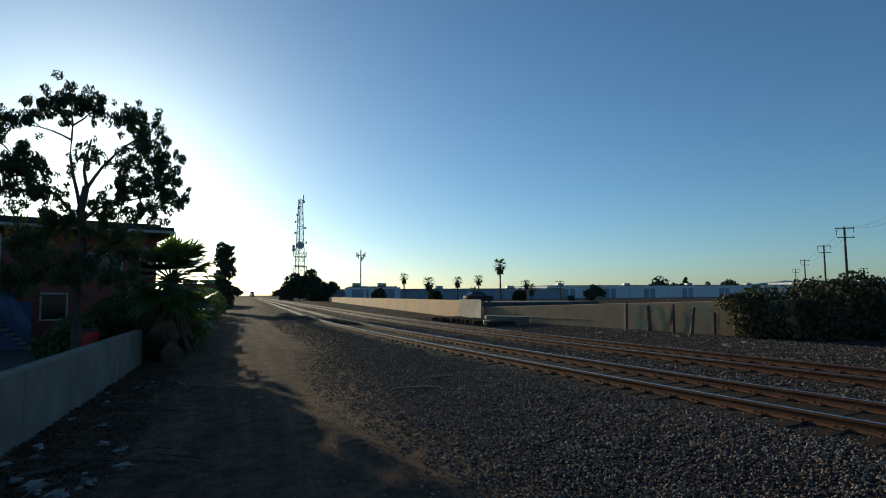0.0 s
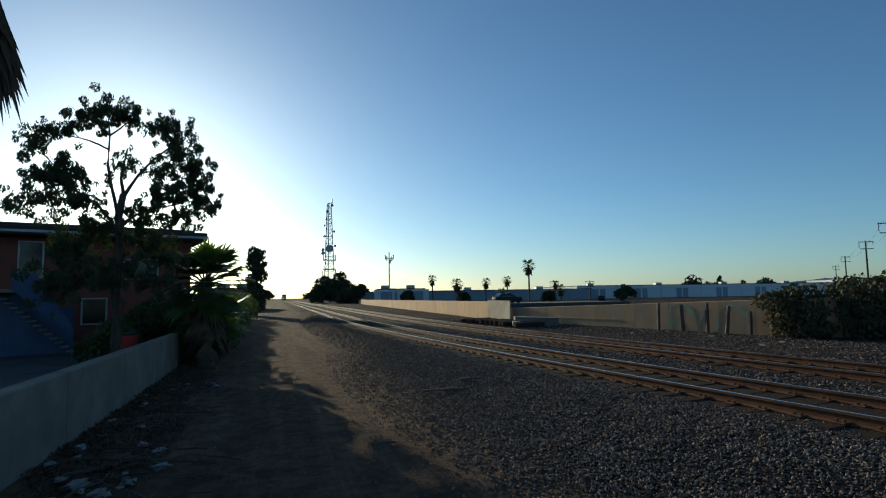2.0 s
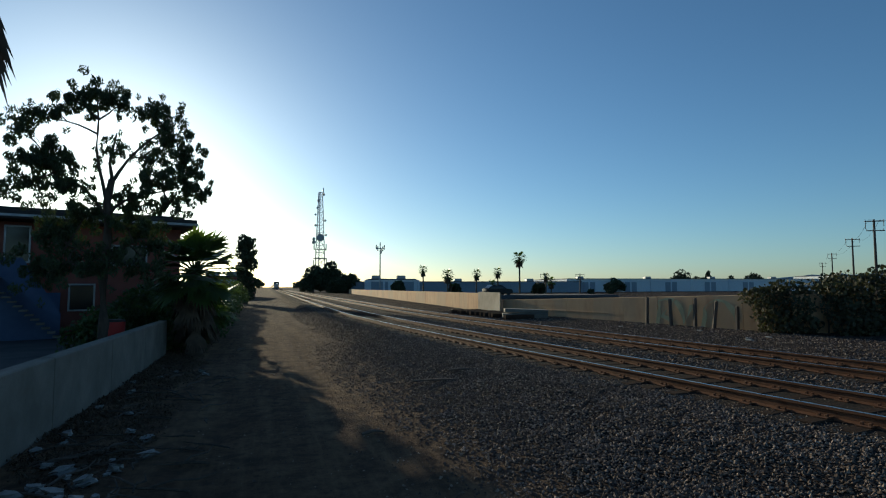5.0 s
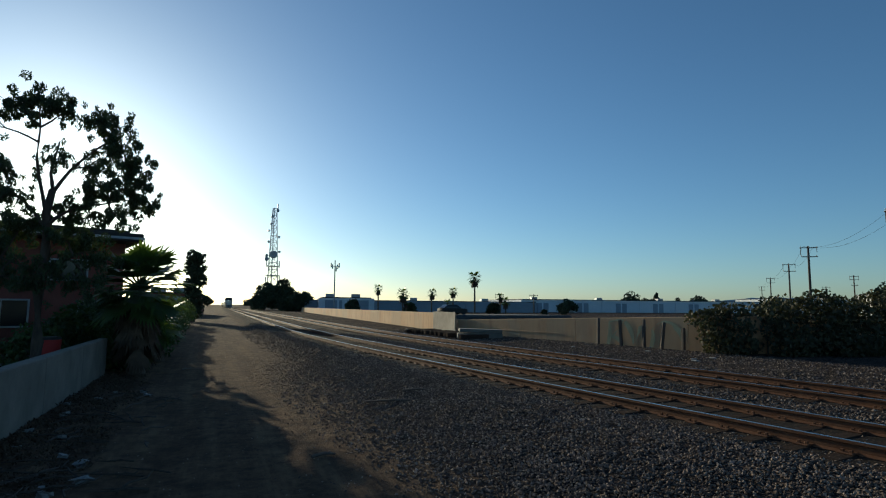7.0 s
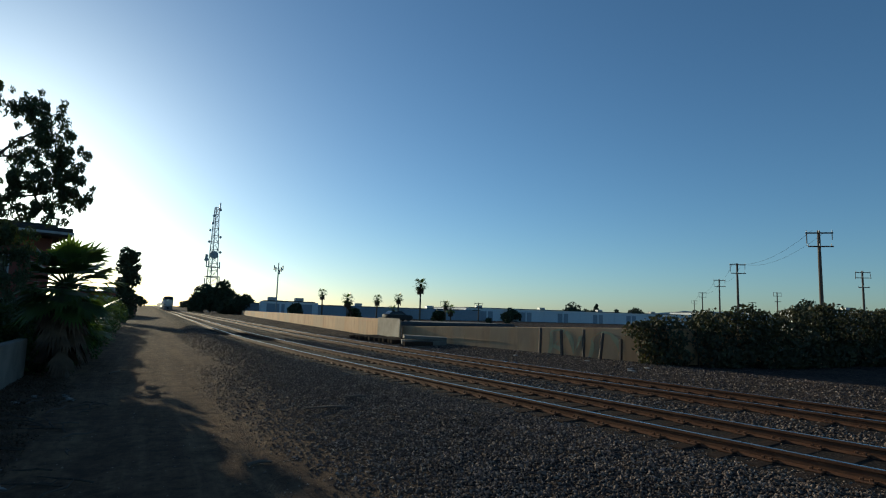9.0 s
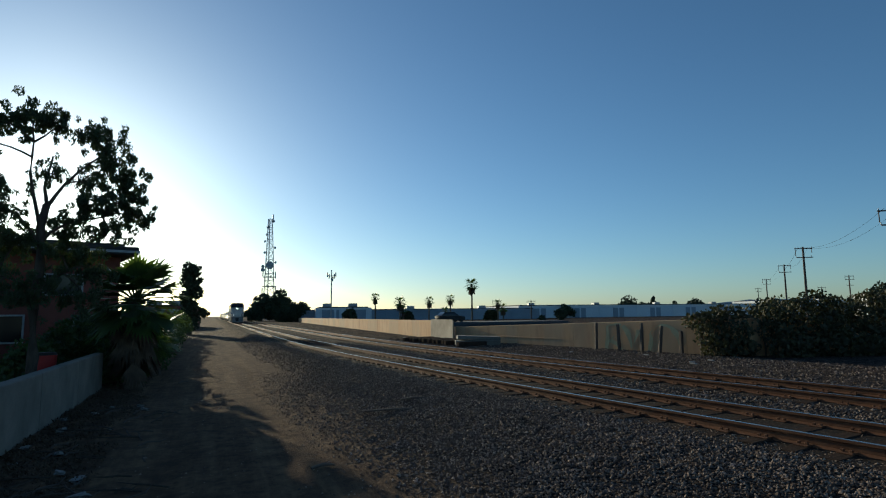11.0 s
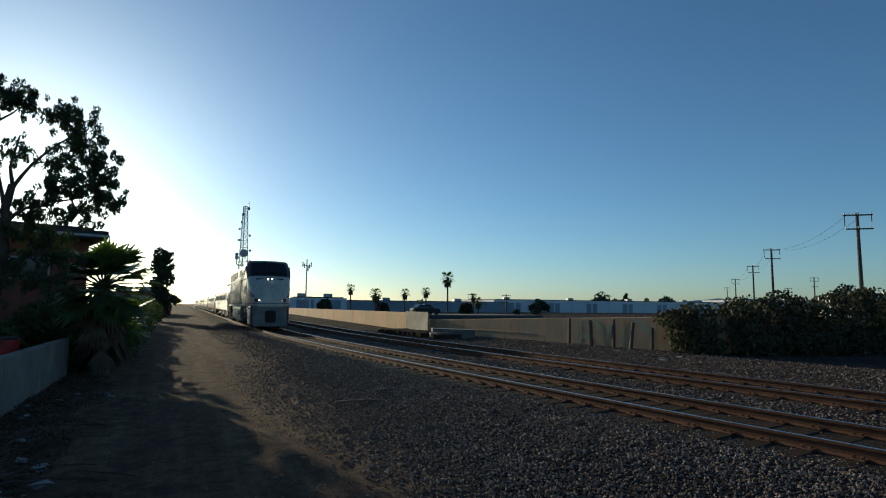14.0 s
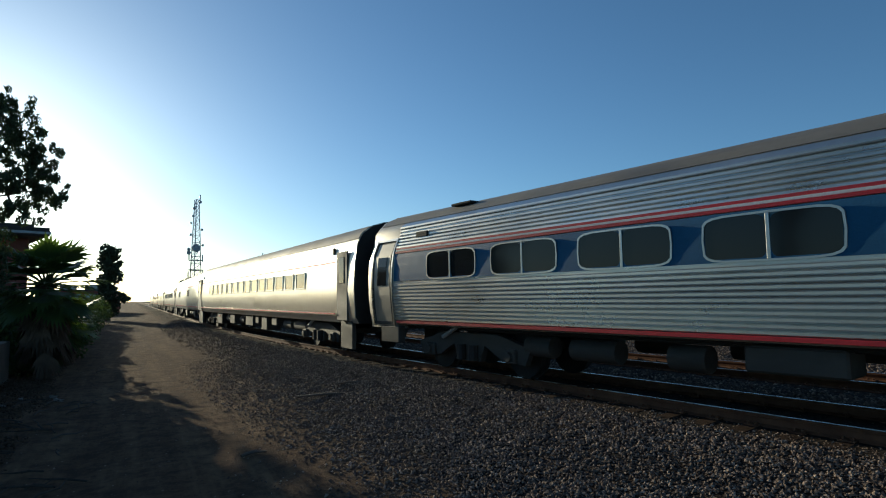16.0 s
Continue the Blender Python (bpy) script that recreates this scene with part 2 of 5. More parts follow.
def part(name, b, mat, parent=None, label="", smooth=0, at=None, fix=True):
    me = b if isinstance(b, bpy.types.Mesh) else mesh_of(name, b, mat, smooth, fix)
    ob = new(name, me)
    ob.parent = parent
    if at is not None:
        ob.matrix_basis = at
    if label:
        tagged(ob, label)
    return ob


def thing(name, at, label, category, group="", kind=""):
    ob = new(name)
    ob.empty_display_size = 0.2
    ob.matrix_basis = at
    return tagged(ob, label, category, group, kind)


def leaf_mesh(name, mat, spots, size, seed, droop=0.4, slim=0.35):
    """Many leaves, each a bent two-faced blade, at (centre, radius, count) spots."""
    rs = np.random.RandomState(seed)
    vs, fs = [], []
    for (cx, cy, cz), (rx, ry, rz), count in spots:
        d = rs.normal(size=(count, 3))
        d /= np.linalg.norm(d, axis=1)[:, None]
        r = rs.uniform(0.25, 1.0, count) ** 0.55
        c = np.array((cx, cy, cz)) + d * r[:, None] * np.array((rx, ry, rz))
        a = rs.normal(size=(count, 3))
        a[:, 2] -= droop * 2
        a /= np.linalg.norm(a, axis=1)[:, None]
        w = np.cross(a, rs.normal(size=(count, 3)))
        w /= np.linalg.norm(w, axis=1)[:, None]
        nrm = np.cross(a, w)
        L = size * rs.uniform(0.6, 1.4, count)[:, None]
        k = len(vs)
        quad = np.stack([c - a * L * 0.5, c + w * L * slim * 0.5 + nrm * L * 0.06, c + a * L * 0.5, c - w * L * slim * 0.5 + nrm * L * 0.06], 1).reshape(-1, 3)
        vs += quad.tolist()
        fs += [(k + 4 * i, k + 4 * i + 1, k + 4 * i + 2, k + 4 * i + 3) for i in range(count)]
    b = B()
    b.v, b.f = vs, fs
    return mesh_of(name, b, mat, fix=False)


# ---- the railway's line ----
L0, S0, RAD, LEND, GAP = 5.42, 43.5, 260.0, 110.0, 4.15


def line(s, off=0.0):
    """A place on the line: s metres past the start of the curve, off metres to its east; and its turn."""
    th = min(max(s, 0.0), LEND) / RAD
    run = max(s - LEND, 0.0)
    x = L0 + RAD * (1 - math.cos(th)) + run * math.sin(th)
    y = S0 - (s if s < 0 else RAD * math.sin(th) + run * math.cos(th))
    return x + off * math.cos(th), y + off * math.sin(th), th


def offset_of(x, y):
    """How far east of the near track's middle a place lies."""
    if y > S0:
        return x - L0
    cx = L0 + RAD
    end_x, end_y, th = line(LEND)
    dx, dy = x - end_x, y - end_y
    if dx * math.sin(th) - dy * math.cos(th) > 0:
        return dx * math.cos(th) + dy * math.sin(th)
    return RAD - math.hypot(x - cx, y - S0)


def smooth(a, b, v):
    v = min(max((v - a) / (b - a), 0), 1)
    return v * v * (3 - 2 * v)


def ground_z(x, y):
    o = offset_of(x, y)
    rise = 1.0 if o > -1.75 else max(0.0, x - 2.2) / (max(0.0, x - 2.2) + max(0.01, -1.75 - o))
    z = 0.305 * smooth(0.0, 1.0, rise) + 0.1 * smooth(GAP + 2.0, GAP + 6.0, o)
    if abs(x) < 80 and -40 < y < 120:
        dirt = 1 - smooth(1.9, 2.6, x)
        z += 0.03 * dirt * (noise.noise((x * 0.5, y * 0.5, 0)) + 0.5 * noise.noise((x * 1.7, y * 1.1, 3)))
        z -= 0.028 * dirt * (math.exp(-((x + 0.55) / 0.3) ** 2) + math.exp(-((x - 1.0) / 0.3) ** 2))
        flat = smooth(-1.9, -1.5, o) * (1 - smooth(GAP + 1.5, GAP + 1.9, o))
        z += 0.02 * (1 - flat) * noise.noise((x * 2.3, y * 2.3, 7))
    return z


def lines_of(spans):
    out = []
    for a, b, step in spans:
        n = max(1, round((b - a) / step))
        out += [a + (b - a) * i / n for i in range(n)]
    return out + [spans[-1][1]]


gx = lines_of([(-3000, -300, 300), (-300, -40, 20), (-40, -6, 2), (-6, 16, 0.22), (16, 40, 0.8), (40, 300, 20), (300, 4800, 500)])
gy = lines_of([(-600, -60, 60), (-60, 2, 2), (2, 30, 0.22), (30, 60, 0.7), (60, 140, 4), (140, 400, 20), (400, 4800, 400)])
g = B()
for yy in gy:
    for xx in gx:
        g.v.append((xx, yy, ground_z(xx, yy)))
n = len(gx)
g.f = [(j * n + i, j * n + i + 1, (j + 1) * n + i + 1, (j + 1) * n + i) for j in range(len(gy) - 1) for i in range(n - 1)]
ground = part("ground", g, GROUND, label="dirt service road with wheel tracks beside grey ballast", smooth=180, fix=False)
tagged(ground, category="ground", kind="structure")

# ---- tracks ----
RAILTOP = 0.48
PROFILE = [(-0.07, -0.17), (0.07, -0.17), (0.07, -0.155), (0.012, -0.13), (0.012, -0.045), (0.036, -0.034), (0.036, -0.002), (0.028, 0.0), (-0.028, 0.0), (-0.036, -0.002), (-0.036, -0.034), (-0.012, -0.045), (-0.012, -0.13), (-0.07, -0.155)]


def stations():
    return [-1500, -700, -300, -120, -60, -30, -10] + [i * 1.5 for i in range(0, 70)] + [130, 200]


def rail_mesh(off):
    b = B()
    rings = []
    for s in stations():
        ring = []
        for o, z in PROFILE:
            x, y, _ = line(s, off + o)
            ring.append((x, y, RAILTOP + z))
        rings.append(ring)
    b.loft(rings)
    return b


def head_mesh(off):
    b = B()
    rings = []
    for s in stations():
        ring = []
        for o, z in ((-0.03, 0.0015), (0.03, 0.0015), (0.026, 0.004), (-0.026, 0.004)):
            x, y, _ = line(s, off + o)
            ring.append((x, y, RAILTOP + z))
        rings.append(ring)
    b.loft(rings)
    return b


def tie_box(s, off, r, b=None):
    x, y, th = line(s, off)
    m = pose(x, y, 0.238 + r.uniform(-0.008, 0.004), r.uniform(-0.6, 0.6), r.uniform(-0.5, 0.5), -math.degrees(-th) + r.uniform(-1, 1))
    return m


def railway(off, label):
    r = random.Random(11 + int(off))
    track = thing("railway_track", Matrix(), label, "railway track", "parallel tracks", "structure")
    for side in (-0.7525, 0.7525):
        rail = part("rail", rail_mesh(off + side), RUST, track, "rusty brown steel rail", smooth=40)
        part("rail_head", head_mesh(off + side), HEAD, rail, "polished running surface")
    tie = mesh_of("tie", B().box((0, 0, 0), (2.6, 0.23, 0.18), ch=0.012), TIE)
    plate = mesh_of("tie_plate", B().box((0, 0, 0), (0.36, 0.19, 0.022), ch=0.006).box((-0.11, 0.05, 0.02), (0.04, 0.04, 0.05)).box((0.11, -0.05, 0.02), (0.04, 0.04, 0.05)).box((-0.11, -0.05, 0.02), (0.04, 0.04, 0.05)).box((0.11, 0.05, 0.02), (0.04, 0.04, 0.05)), RUST)
    s = -24.0
    while s < 56:
        m = tie_box(s, off, r)
        t = part("tie", tie, None, track, at=m)
        if s > 0:
            for side in (-0.7525, 0.7525):
                part("tie_plate", plate, None, t, at=pose(side, 0, 0.101))
        s += 0.55 + r.uniform(-0.02, 0.02)
    far = B()
    s = -330.0
    while s < -24.3:
        far.box((0, 0, 0), (2.6, 0.23, 0.18), tie_box(s, off, r), 0.01)
        s += 0.55
    s = 56.3
    while s < 100:
        far.box((0, 0, 0), (2.6, 0.23, 0.18), tie_box(s, off, r), 0.01)
        s += 0.55
    tagged(part("far_ties", far, TIE, track, fix=False), kind="stuff")
    return track


def track_bed(off):
    """A low strip of rust-stained ballast under the ties."""
    r = random.Random(int(off) + 3)
    b = B()
    stations = [-320 + 10 * i for i in range(29)] + [-34 + 0.8 * i for i in range(165)]
    for s in stations:
        lo, hi = -1.5 + r.uniform(-0.14, 0.14), 1.5 + r.uniform(-0.14, 0.14)
        for c, lift in ((lo, -0.03), (lo + 0.15, 0.012), (-0.7, 0.014), (0.0, 0.014), (0.7, 0.014), (hi - 0.15, 0.012), (hi, -0.03)):
            x, y, th = line(s, off + c)
            b.v.append((x, y, ground_z(x, y) + lift))
    for i in range(len(stations) - 1):
        b.f += [(7 * i + j, 7 * i + j + 1, 7 * i + j + 8, 7 * i + j + 7) for j in range(6)]
    tagged(part("track_bed", b, BED, fix=False), "rust-stained brown ballast under the railway ties", "ballast bed", kind="structure")


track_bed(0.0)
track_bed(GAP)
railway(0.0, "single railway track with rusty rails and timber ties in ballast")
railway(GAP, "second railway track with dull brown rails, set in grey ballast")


def scatter_stones():
    rs = np.random.RandomState(5)
    octa = np.array([(1, 0, 0), (-1, 0, 0), (0, 1, 0), (0, -1, 0), (0, 0, 1), (0, 0, -1)], float)
    tri = [(0, 2, 4), (2, 1, 4), (1, 3, 4), (3, 0, 4), (2, 0, 5), (1, 2, 5), (3, 1, 5), (0, 3, 5)]
    vs, fs, k = [], [], 0
    spots = []
    for count, s0, s1, o0, o1, big in ((78000, 20, 47, -5.9, -0.86, 0.026), (26000, 30, 47, -7.6, -3.6, 0.022), (2500, 12, 50, -0.62, 0.62, 0.026), (16000, 6, 50, 0.9, GAP - 0.9, 0.034), (16000, -18, 26, -3.8, -0.9, 0.036), (22000, 2, 50, GAP + 0.9, GAP + 7.0, 0.036)):
        s = rs.uniform(s0, s1, count)
        o = rs.uniform(o0, o1, count)
        keep = rs.uniform(size=count)
        for a, c, kp in zip(s, o, keep):
            x, y, th = line(a, c)
            if min(a - s0, s1 - a) < 6 * rs.uniform() or min(c - o0, o1 - c) < 0.35 * rs.uniform():
                continue
            if x < 0.8 + 3.2 * kp ** 0.6:
                continue
            spots.append((x, y, ground_z(x, y), big))
    for i in range(9000):
        x, y = rs.uniform(-2.8, 2.6), 4.5 + 24 * rs.uniform() ** 1.6
        spots.append((x, y, ground_z(x, y) - 0.004, 0.005 + 0.016 * rs.uniform() ** 3))
    for x, y, z, big in spots:
        q = octa * rs.uniform(0.55, 1.25, (6, 1)) * (big * rs.uniform(0.6, 1.3)) * np.array((1, rs.uniform(0.6, 1), rs.uniform(0.5, 0.9)))
        a = rs.uniform(0, 6.28)
        c, sn = math.cos(a), math.sin(a)
        tl = rs.uniform(-0.7, 0.7)
        for px_, py_, pz_ in q.tolist():
            vs.append((x + c * px_ - sn * py_, y + sn * px_ + c * py_, z + pz_ + tl * px_ + big * 0.25))
        fs += [(k + i, k + j, k + l) for i, j, l in tri]
        k += 6
    b = B()
    b.v, b.f = vs, fs
    ob = part("ballast_stones", b, STONE, label="loose crushed grey ballast stones along the tracks", fix=False)
    return tagged(ob, category="gravel", kind="stuff")


# ---- walls ----
def wall_run(name, p, q, z0, z1, za, zb, thick, mat, label, pieces):
    """A block wall from p to q; base z0, tops za and zb at the ends; panel joints by its pieces."""
    wall = thing(name, Matrix(), label, "wall", kind="structure")
    p, q = Vector((*p, 0)), Vector((*q, 0))
    d = (q - p).normalized()
    nrm = Vector((-d.y, d.x, 0))
    for i in range(pieces):
        a = p + (q - p) * (i / pieces) + d * 0.008
        c = p + (q - p) * ((i + 1) / pieces) - d * 0.008
        ta, tc = za + (zb - za) * i / pieces, za + (zb - za) * (i + 1) / pieces
        rings = []
        for e, tz in ((a, ta), (c, tc)):
            rings.append([e + nrm * thick / 2 + Vector((0, 0, z0)), e - nrm * thick / 2 + Vector((0, 0, z0)), e - nrm * thick / 2 + Vector((0, 0, tz - 0.02)), e - nrm * (thick / 2 - 0.02) + Vector((0, 0, tz)), e + nrm * (thick / 2 - 0.02) + Vector((0, 0, tz)), e + nrm * thick / 2 + Vector((0, 0, tz - 0.02))])
        part("wall_panel", B().loft(rings), mat, wall)
    b = B()
    m = nrm * (thick / 2 - 0.03)
    b.loft([[e + m + Vector((0, 0, z0)), e - m + Vector((0, 0, z0)), e - m + Vector((0, 0, t - 0.06)), e + m + Vector((0, 0, t - 0.06))] for e, t in ((p, za), (q, zb))])
    part("wall_core", b, mat, wall)
    return wall


wall_a = wall_run("wall_east", (14.48, 34.12), (20.59, 148.87), -0.1, 1.85, 1.68, 1.50, 0.2, TANWALL, "long tan painted block wall beyond the tracks", 26)
wall_b = wall_run("wall_yard", (14.85, 34.33), (18.50, 15.90), -0.1, 1.9, 1.27, 1.84, 0.2, TANWALL, "tan block wall with faded graffiti and lower dark band", 9)
wall_c = wall_run("wall_yard_far", (18.50, 15.90), (62.0, 13.5), -0.1, 1.9, 1.84, 1.84, 0.2, TANWALL, "tan block wall behind the ivy", 10)


def on_wall(p, q, f, off=0.115):
    p, q = Vector((*p, 0)), Vector((*q, 0))
    d = (q - p).normalized()
    c = p + (q - p) * f
    n2 = Vector((-d.y, d.x, 0))
    if n2.dot(Vector((-c.x, -c.y, 0))) < 0:
        n2 = -n2
    return c + n2 * off, d, n2


WB = ((14.85, 34.33), (18.50, 15.90))


def graffiti():
    r = random.Random(4)
    for f0, f1, pts in ((0.664, 0.7, ((0.0, 0.3), (0.1, 1.45), (0.9, 1.5), (0.3, 0.8), (1.0, 0.25))), (0.719, 0.72, ((0, 1.5), (0.45, 0.5), (0.9, 1.5))), (0.790, 0.8, ((0, 0.3), (0.1, 1.2), (0.6, 1.55), (1.3, 1.3), (1.5, 0.6))), (0.876, 0.9, ((0.2, 1.5), (0.9, 1.45), (1.4, 1.0), (1.5, 0.3)))):
        c, d, n2 = on_wall(*WB, f0, 0.104)
        b = B()
        smoothp = []
        for i in range(len(pts) - 1):
            for k in range(5):
                u = k / 5
                smoothp.append((pts[i][0] * (1 - u) + pts[i + 1][0] * u + 0.1 * math.sin(u * 3.14), pts[i][1] * (1 - u) + pts[i + 1][1] * u + 0.08 * math.sin(u * 3.14)))
        rings = []
        for i, (u, z) in enumerate(smoothp):
            w = 0.08 + 0.05 * math.sin(i * 0.9)
            p0 = c + d * u
            rings.append([(p0.x + d.x * w, p0.y + d.y * w, z + 0.05), (p0.x - d.x * w, p0.y - d.y * w, z - 0.05), (p0.x - d.x * w + n2.x * 0.004, p0.y - d.y * w + n2.y * 0.004, z - 0.05), (p0.x + d.x * w + n2.x * 0.004, p0.y + d.y * w + n2.y * 0.004, z + 0.05)])
        b.loft(rings)
        part("graffiti_stroke", b, GRAFF, wall_b, "faded yellowish spray paint stroke")
    c, d, n2 = on_wall((14.48, 34.12), (20.59, 148.87), 0.012, 0.104)
    m = Matrix.Translation((c.x, c.y, 0)) @ Matrix.Rotation(math.atan2(d.y, d.x), 4, "Z")
    part("paint_patch", B().box((0.6, 0, 0.95), (4.6, 0.008, 1.6), m, 0.001), PATCH, wall_a, "pale paint over old graffiti")
    c, d, n2 = on_wall(*WB, 0.26, 0.11)
    m = Matrix.Translation((c.x, c.y, 0)) @ Matrix.Rotation(math.atan2(d.y, d.x), 4, "Z")
    part("lower_ledge", B().box((0, 0, 0.78), (9.0, 0.03, 0.05), m, 0.004), TANWALL, wall_b, "projecting ledge along the wall")


graffiti()


def fence_posts():
    r = random.Random(9)
    first = None
    for f, h, lean in ((0.650, 1.25, 2), (0.722, 1.2, -1), (0.786, 1.25, 3), (0.833, 1.15, 6), (0.888, 0.95, 1), (0.937, 0.85, -2)):
        c, d, n2 = on_wall(*WB, f, 0.45)
        b = B().box((0, 0, h / 2), (0.13, 0.13, h), ch=0.02).box((0, 0, h + 0.01), (0.10, 0.10, 0.03), ch=0.01)
        post = part("fence_post", b, POLEWOOD, at=pose(c.x, c.y, 0.36, r.uniform(-2, 2), lean, r.uniform(-20, 20)))
        tagged(post, "short weathered timber post before the tan wall", "post", "posts before the wall")


fence_posts()


def left_wall():
    wall = thing("wall_low", pose(-3.1, 0, 0), "low grey concrete wall with a flat pale top", "wall", kind="structure")
    r = random.Random(2)
    y = 3.2
    while y < 19.7:
        L = 3.3
        b = B().box((0, y + L / 2, 0.52), (0.24, L - 0.012, 1.14), ch=0.018)
        part("wall_panel", b, CONCRETE, wall)
        y += 3.3
    part("wall_core", B().box((0, 11.45, 0.45), (0.2, 16.4, 1.1), ch=0.01), CONCRETE, wall)
    return wall


left_wall()
lot = part("parking_lot", B().box((-23.3, 22, 0.03), (39.6, 60, 0.16), ch=0.02), ASPHALT)
tagged(lot, "dark asphalt parking lot behind the low wall", "pavement", kind="structure")


# ---- plants ----
def limb(b, a, c, ra, rb, r, bend=0.12, n=6):
    a, c = Vector(a), Vector(c)
    L = (c - a).length
    pts, rad = [], []
    off = Vector((r.uniform(-1, 1), r.uniform(-1, 1), r.uniform(-0.3, 1))) * L * bend
    for i in range(6):
        u = i / 5
        pts.append(a.lerp(c, u) + off * math.sin(u * math.pi) + Vector((r.uniform(-1, 1), r.uniform(-1, 1), 0)) * L * 0.012)
        rad.append(ra + (rb - ra) * u)
    b.path(pts, rad, n)
    return pts


def eucalyptus():
    r = random.Random(21)
    tree = thing("eucalyptus_tree", pose(-4.41, 18.10, 0.0), "tall gum tree with open dark crown, backlit by the sun", "tree")
    k9 = 0.92
    trunk = B()
    spine = [(0, 0, -0.1), (0.05, 0, 1.2), (-0.05, 0.1, 2.6), (0.08, 0, 4.0), (0.02, 0, 5.0), (0.12, 0.05, 5.7)]
    trunk.path(spine, [0.2, 0.16, 0.14, 0.125, 0.115, 0.1], 9)
    crown = [  # x, y, z, rx, rz, leaves
        (-0.35, 0.2, 8.45, 0.75, 0.42, 520), (-0.95, -0.2, 8.05, 0.5, 0.35, 260), (0.25, 0.1, 8.15, 0.45, 0.35, 220), (1.15, 0.3, 8.05, 0.5, 0.42, 300), (1.65, -0.1, 7.55, 0.5, 0.5, 360), (1.95, 0.2, 7.0, 0.48, 0.45, 320),
        (2.35, 0.0, 6.15, 0.5, 0.5, 480), (2.2, 0.3, 5.55, 0.5, 0.45, 420), (1.5, -0.2, 5.65, 0.6, 0.42, 480), (1.15, 0.3, 6.55, 0.5, 0.4, 240), (0.75, 0.2, 5.05, 0.6, 0.4, 380), (0.3, -0.3, 6.6, 0.35, 0.35, 130), (1.9, 0.1, 4.9, 0.4, 0.35, 220),
        (-1.9, 0.2, 7.55, 0.6, 0.38, 280), (-2.3, -0.2, 7.15, 0.45, 0.3, 170), (-1.5, 0.2, 6.35, 0.72, 0.5, 700), (-2.1, 0.0, 6.1, 0.55, 0.42, 420), (-1.9, 0.3, 5.5, 0.65, 0.4, 360), (-0.9, -0.3, 5.45, 0.5, 0.35, 220), (-2.7, 0.2, 5.4, 0.6, 0.4, 240),
        (-0.6, 0.2, 4.6, 0.8, 0.45, 460), (0.5, 0.2, 4.3, 0.7, 0.45, 360), (-1.4, 0.2, 4.0, 0.8, 0.6, 520), (1.1, 0.2, 3.9, 0.7, 0.5, 380), (-0.9, -0.2, 3.1, 0.9, 0.6, 560), (0.2, -0.2, 3.2, 0.6, 0.5, 260), (-1.7, 0.1, 2.7, 0.6, 0.5, 300), (1.2, 0.3, 2.9, 0.6, 0.5, 260)]
    forks = [((0.02, 0, 4.9), (-0.3, 0.1, 7.6)), ((0.12, 0.05, 5.6), (0.2, 0.1, 7.2)), ((0.12, 0.05, 5.6), (1.5, 0.1, 7.4)), ((0.05, 0, 4.4), (-1.4, 0.1, 5.9)), ((0.05, 0, 4.6), (1.6, 0.1, 5.4)), ((0.0, 0.05, 3.0), (-1.0, 0, 3.6)), ((0.0, 0.05, 3.2), (0.9, 0, 3.8))]
    ends = []
    for a, c in forks:
        ends += limb(trunk, a, c, 0.06, 0.024, r, 0.1)[2:]
    spots = []
    for x, y, z, rx, rz, cnt in crown:
        near = min(ends, key=lambda e: (e - Vector((x, y, z))).length + (0.6 if e.z > z else 0))
        tips = limb(trunk, near, (x, y, z), 0.035, 0.01, r, 0.12, 5)
        for k in range(4):
            limb(trunk, tips[r.randint(2, 5)], (x + r.uniform(-rx, rx), y + r.uniform(-rx, rx), z + r.uniform(-rz, rz)), 0.012, 0.004, r, 0.15, 4)
        for k in range(16):
            spots.append(((x + r.gauss(0, rx * 0.52), y + r.gauss(0, rx * 0.5), z + r.gauss(0, rz * 0.52)), (rx * 0.26, rx * 0.26, rz * 0.34), int(cnt / 4.6)))
        for k in range(12):
            spots.append(((x + r.gauss(0, rx * 0.68), y + r.gauss(0, rx * 0.6), z + r.gauss(0, rz * 0.66)), (rx * 0.2, rx * 0.2, rz * 0.3), int(cnt / 12)))
    trunk.v = [(a * k9, d2 * k9, c * 0.915) for a, d2, c in trunk.v]
    spots = [((a * k9, d2 * k9, c * 0.915), (e * k9, f2 * k9, h2), cnt) for (a, d2, c), (e, f2, h2), cnt in spots]
    part("trunk", trunk, BARK, tree, smooth=60)
    part("crown", leaf_mesh("crown", GUMLEAF, spots, 0.115, 31, 0.8, 0.36), None, tree, "sparse drooping dark green leaves")


eucalyptus()


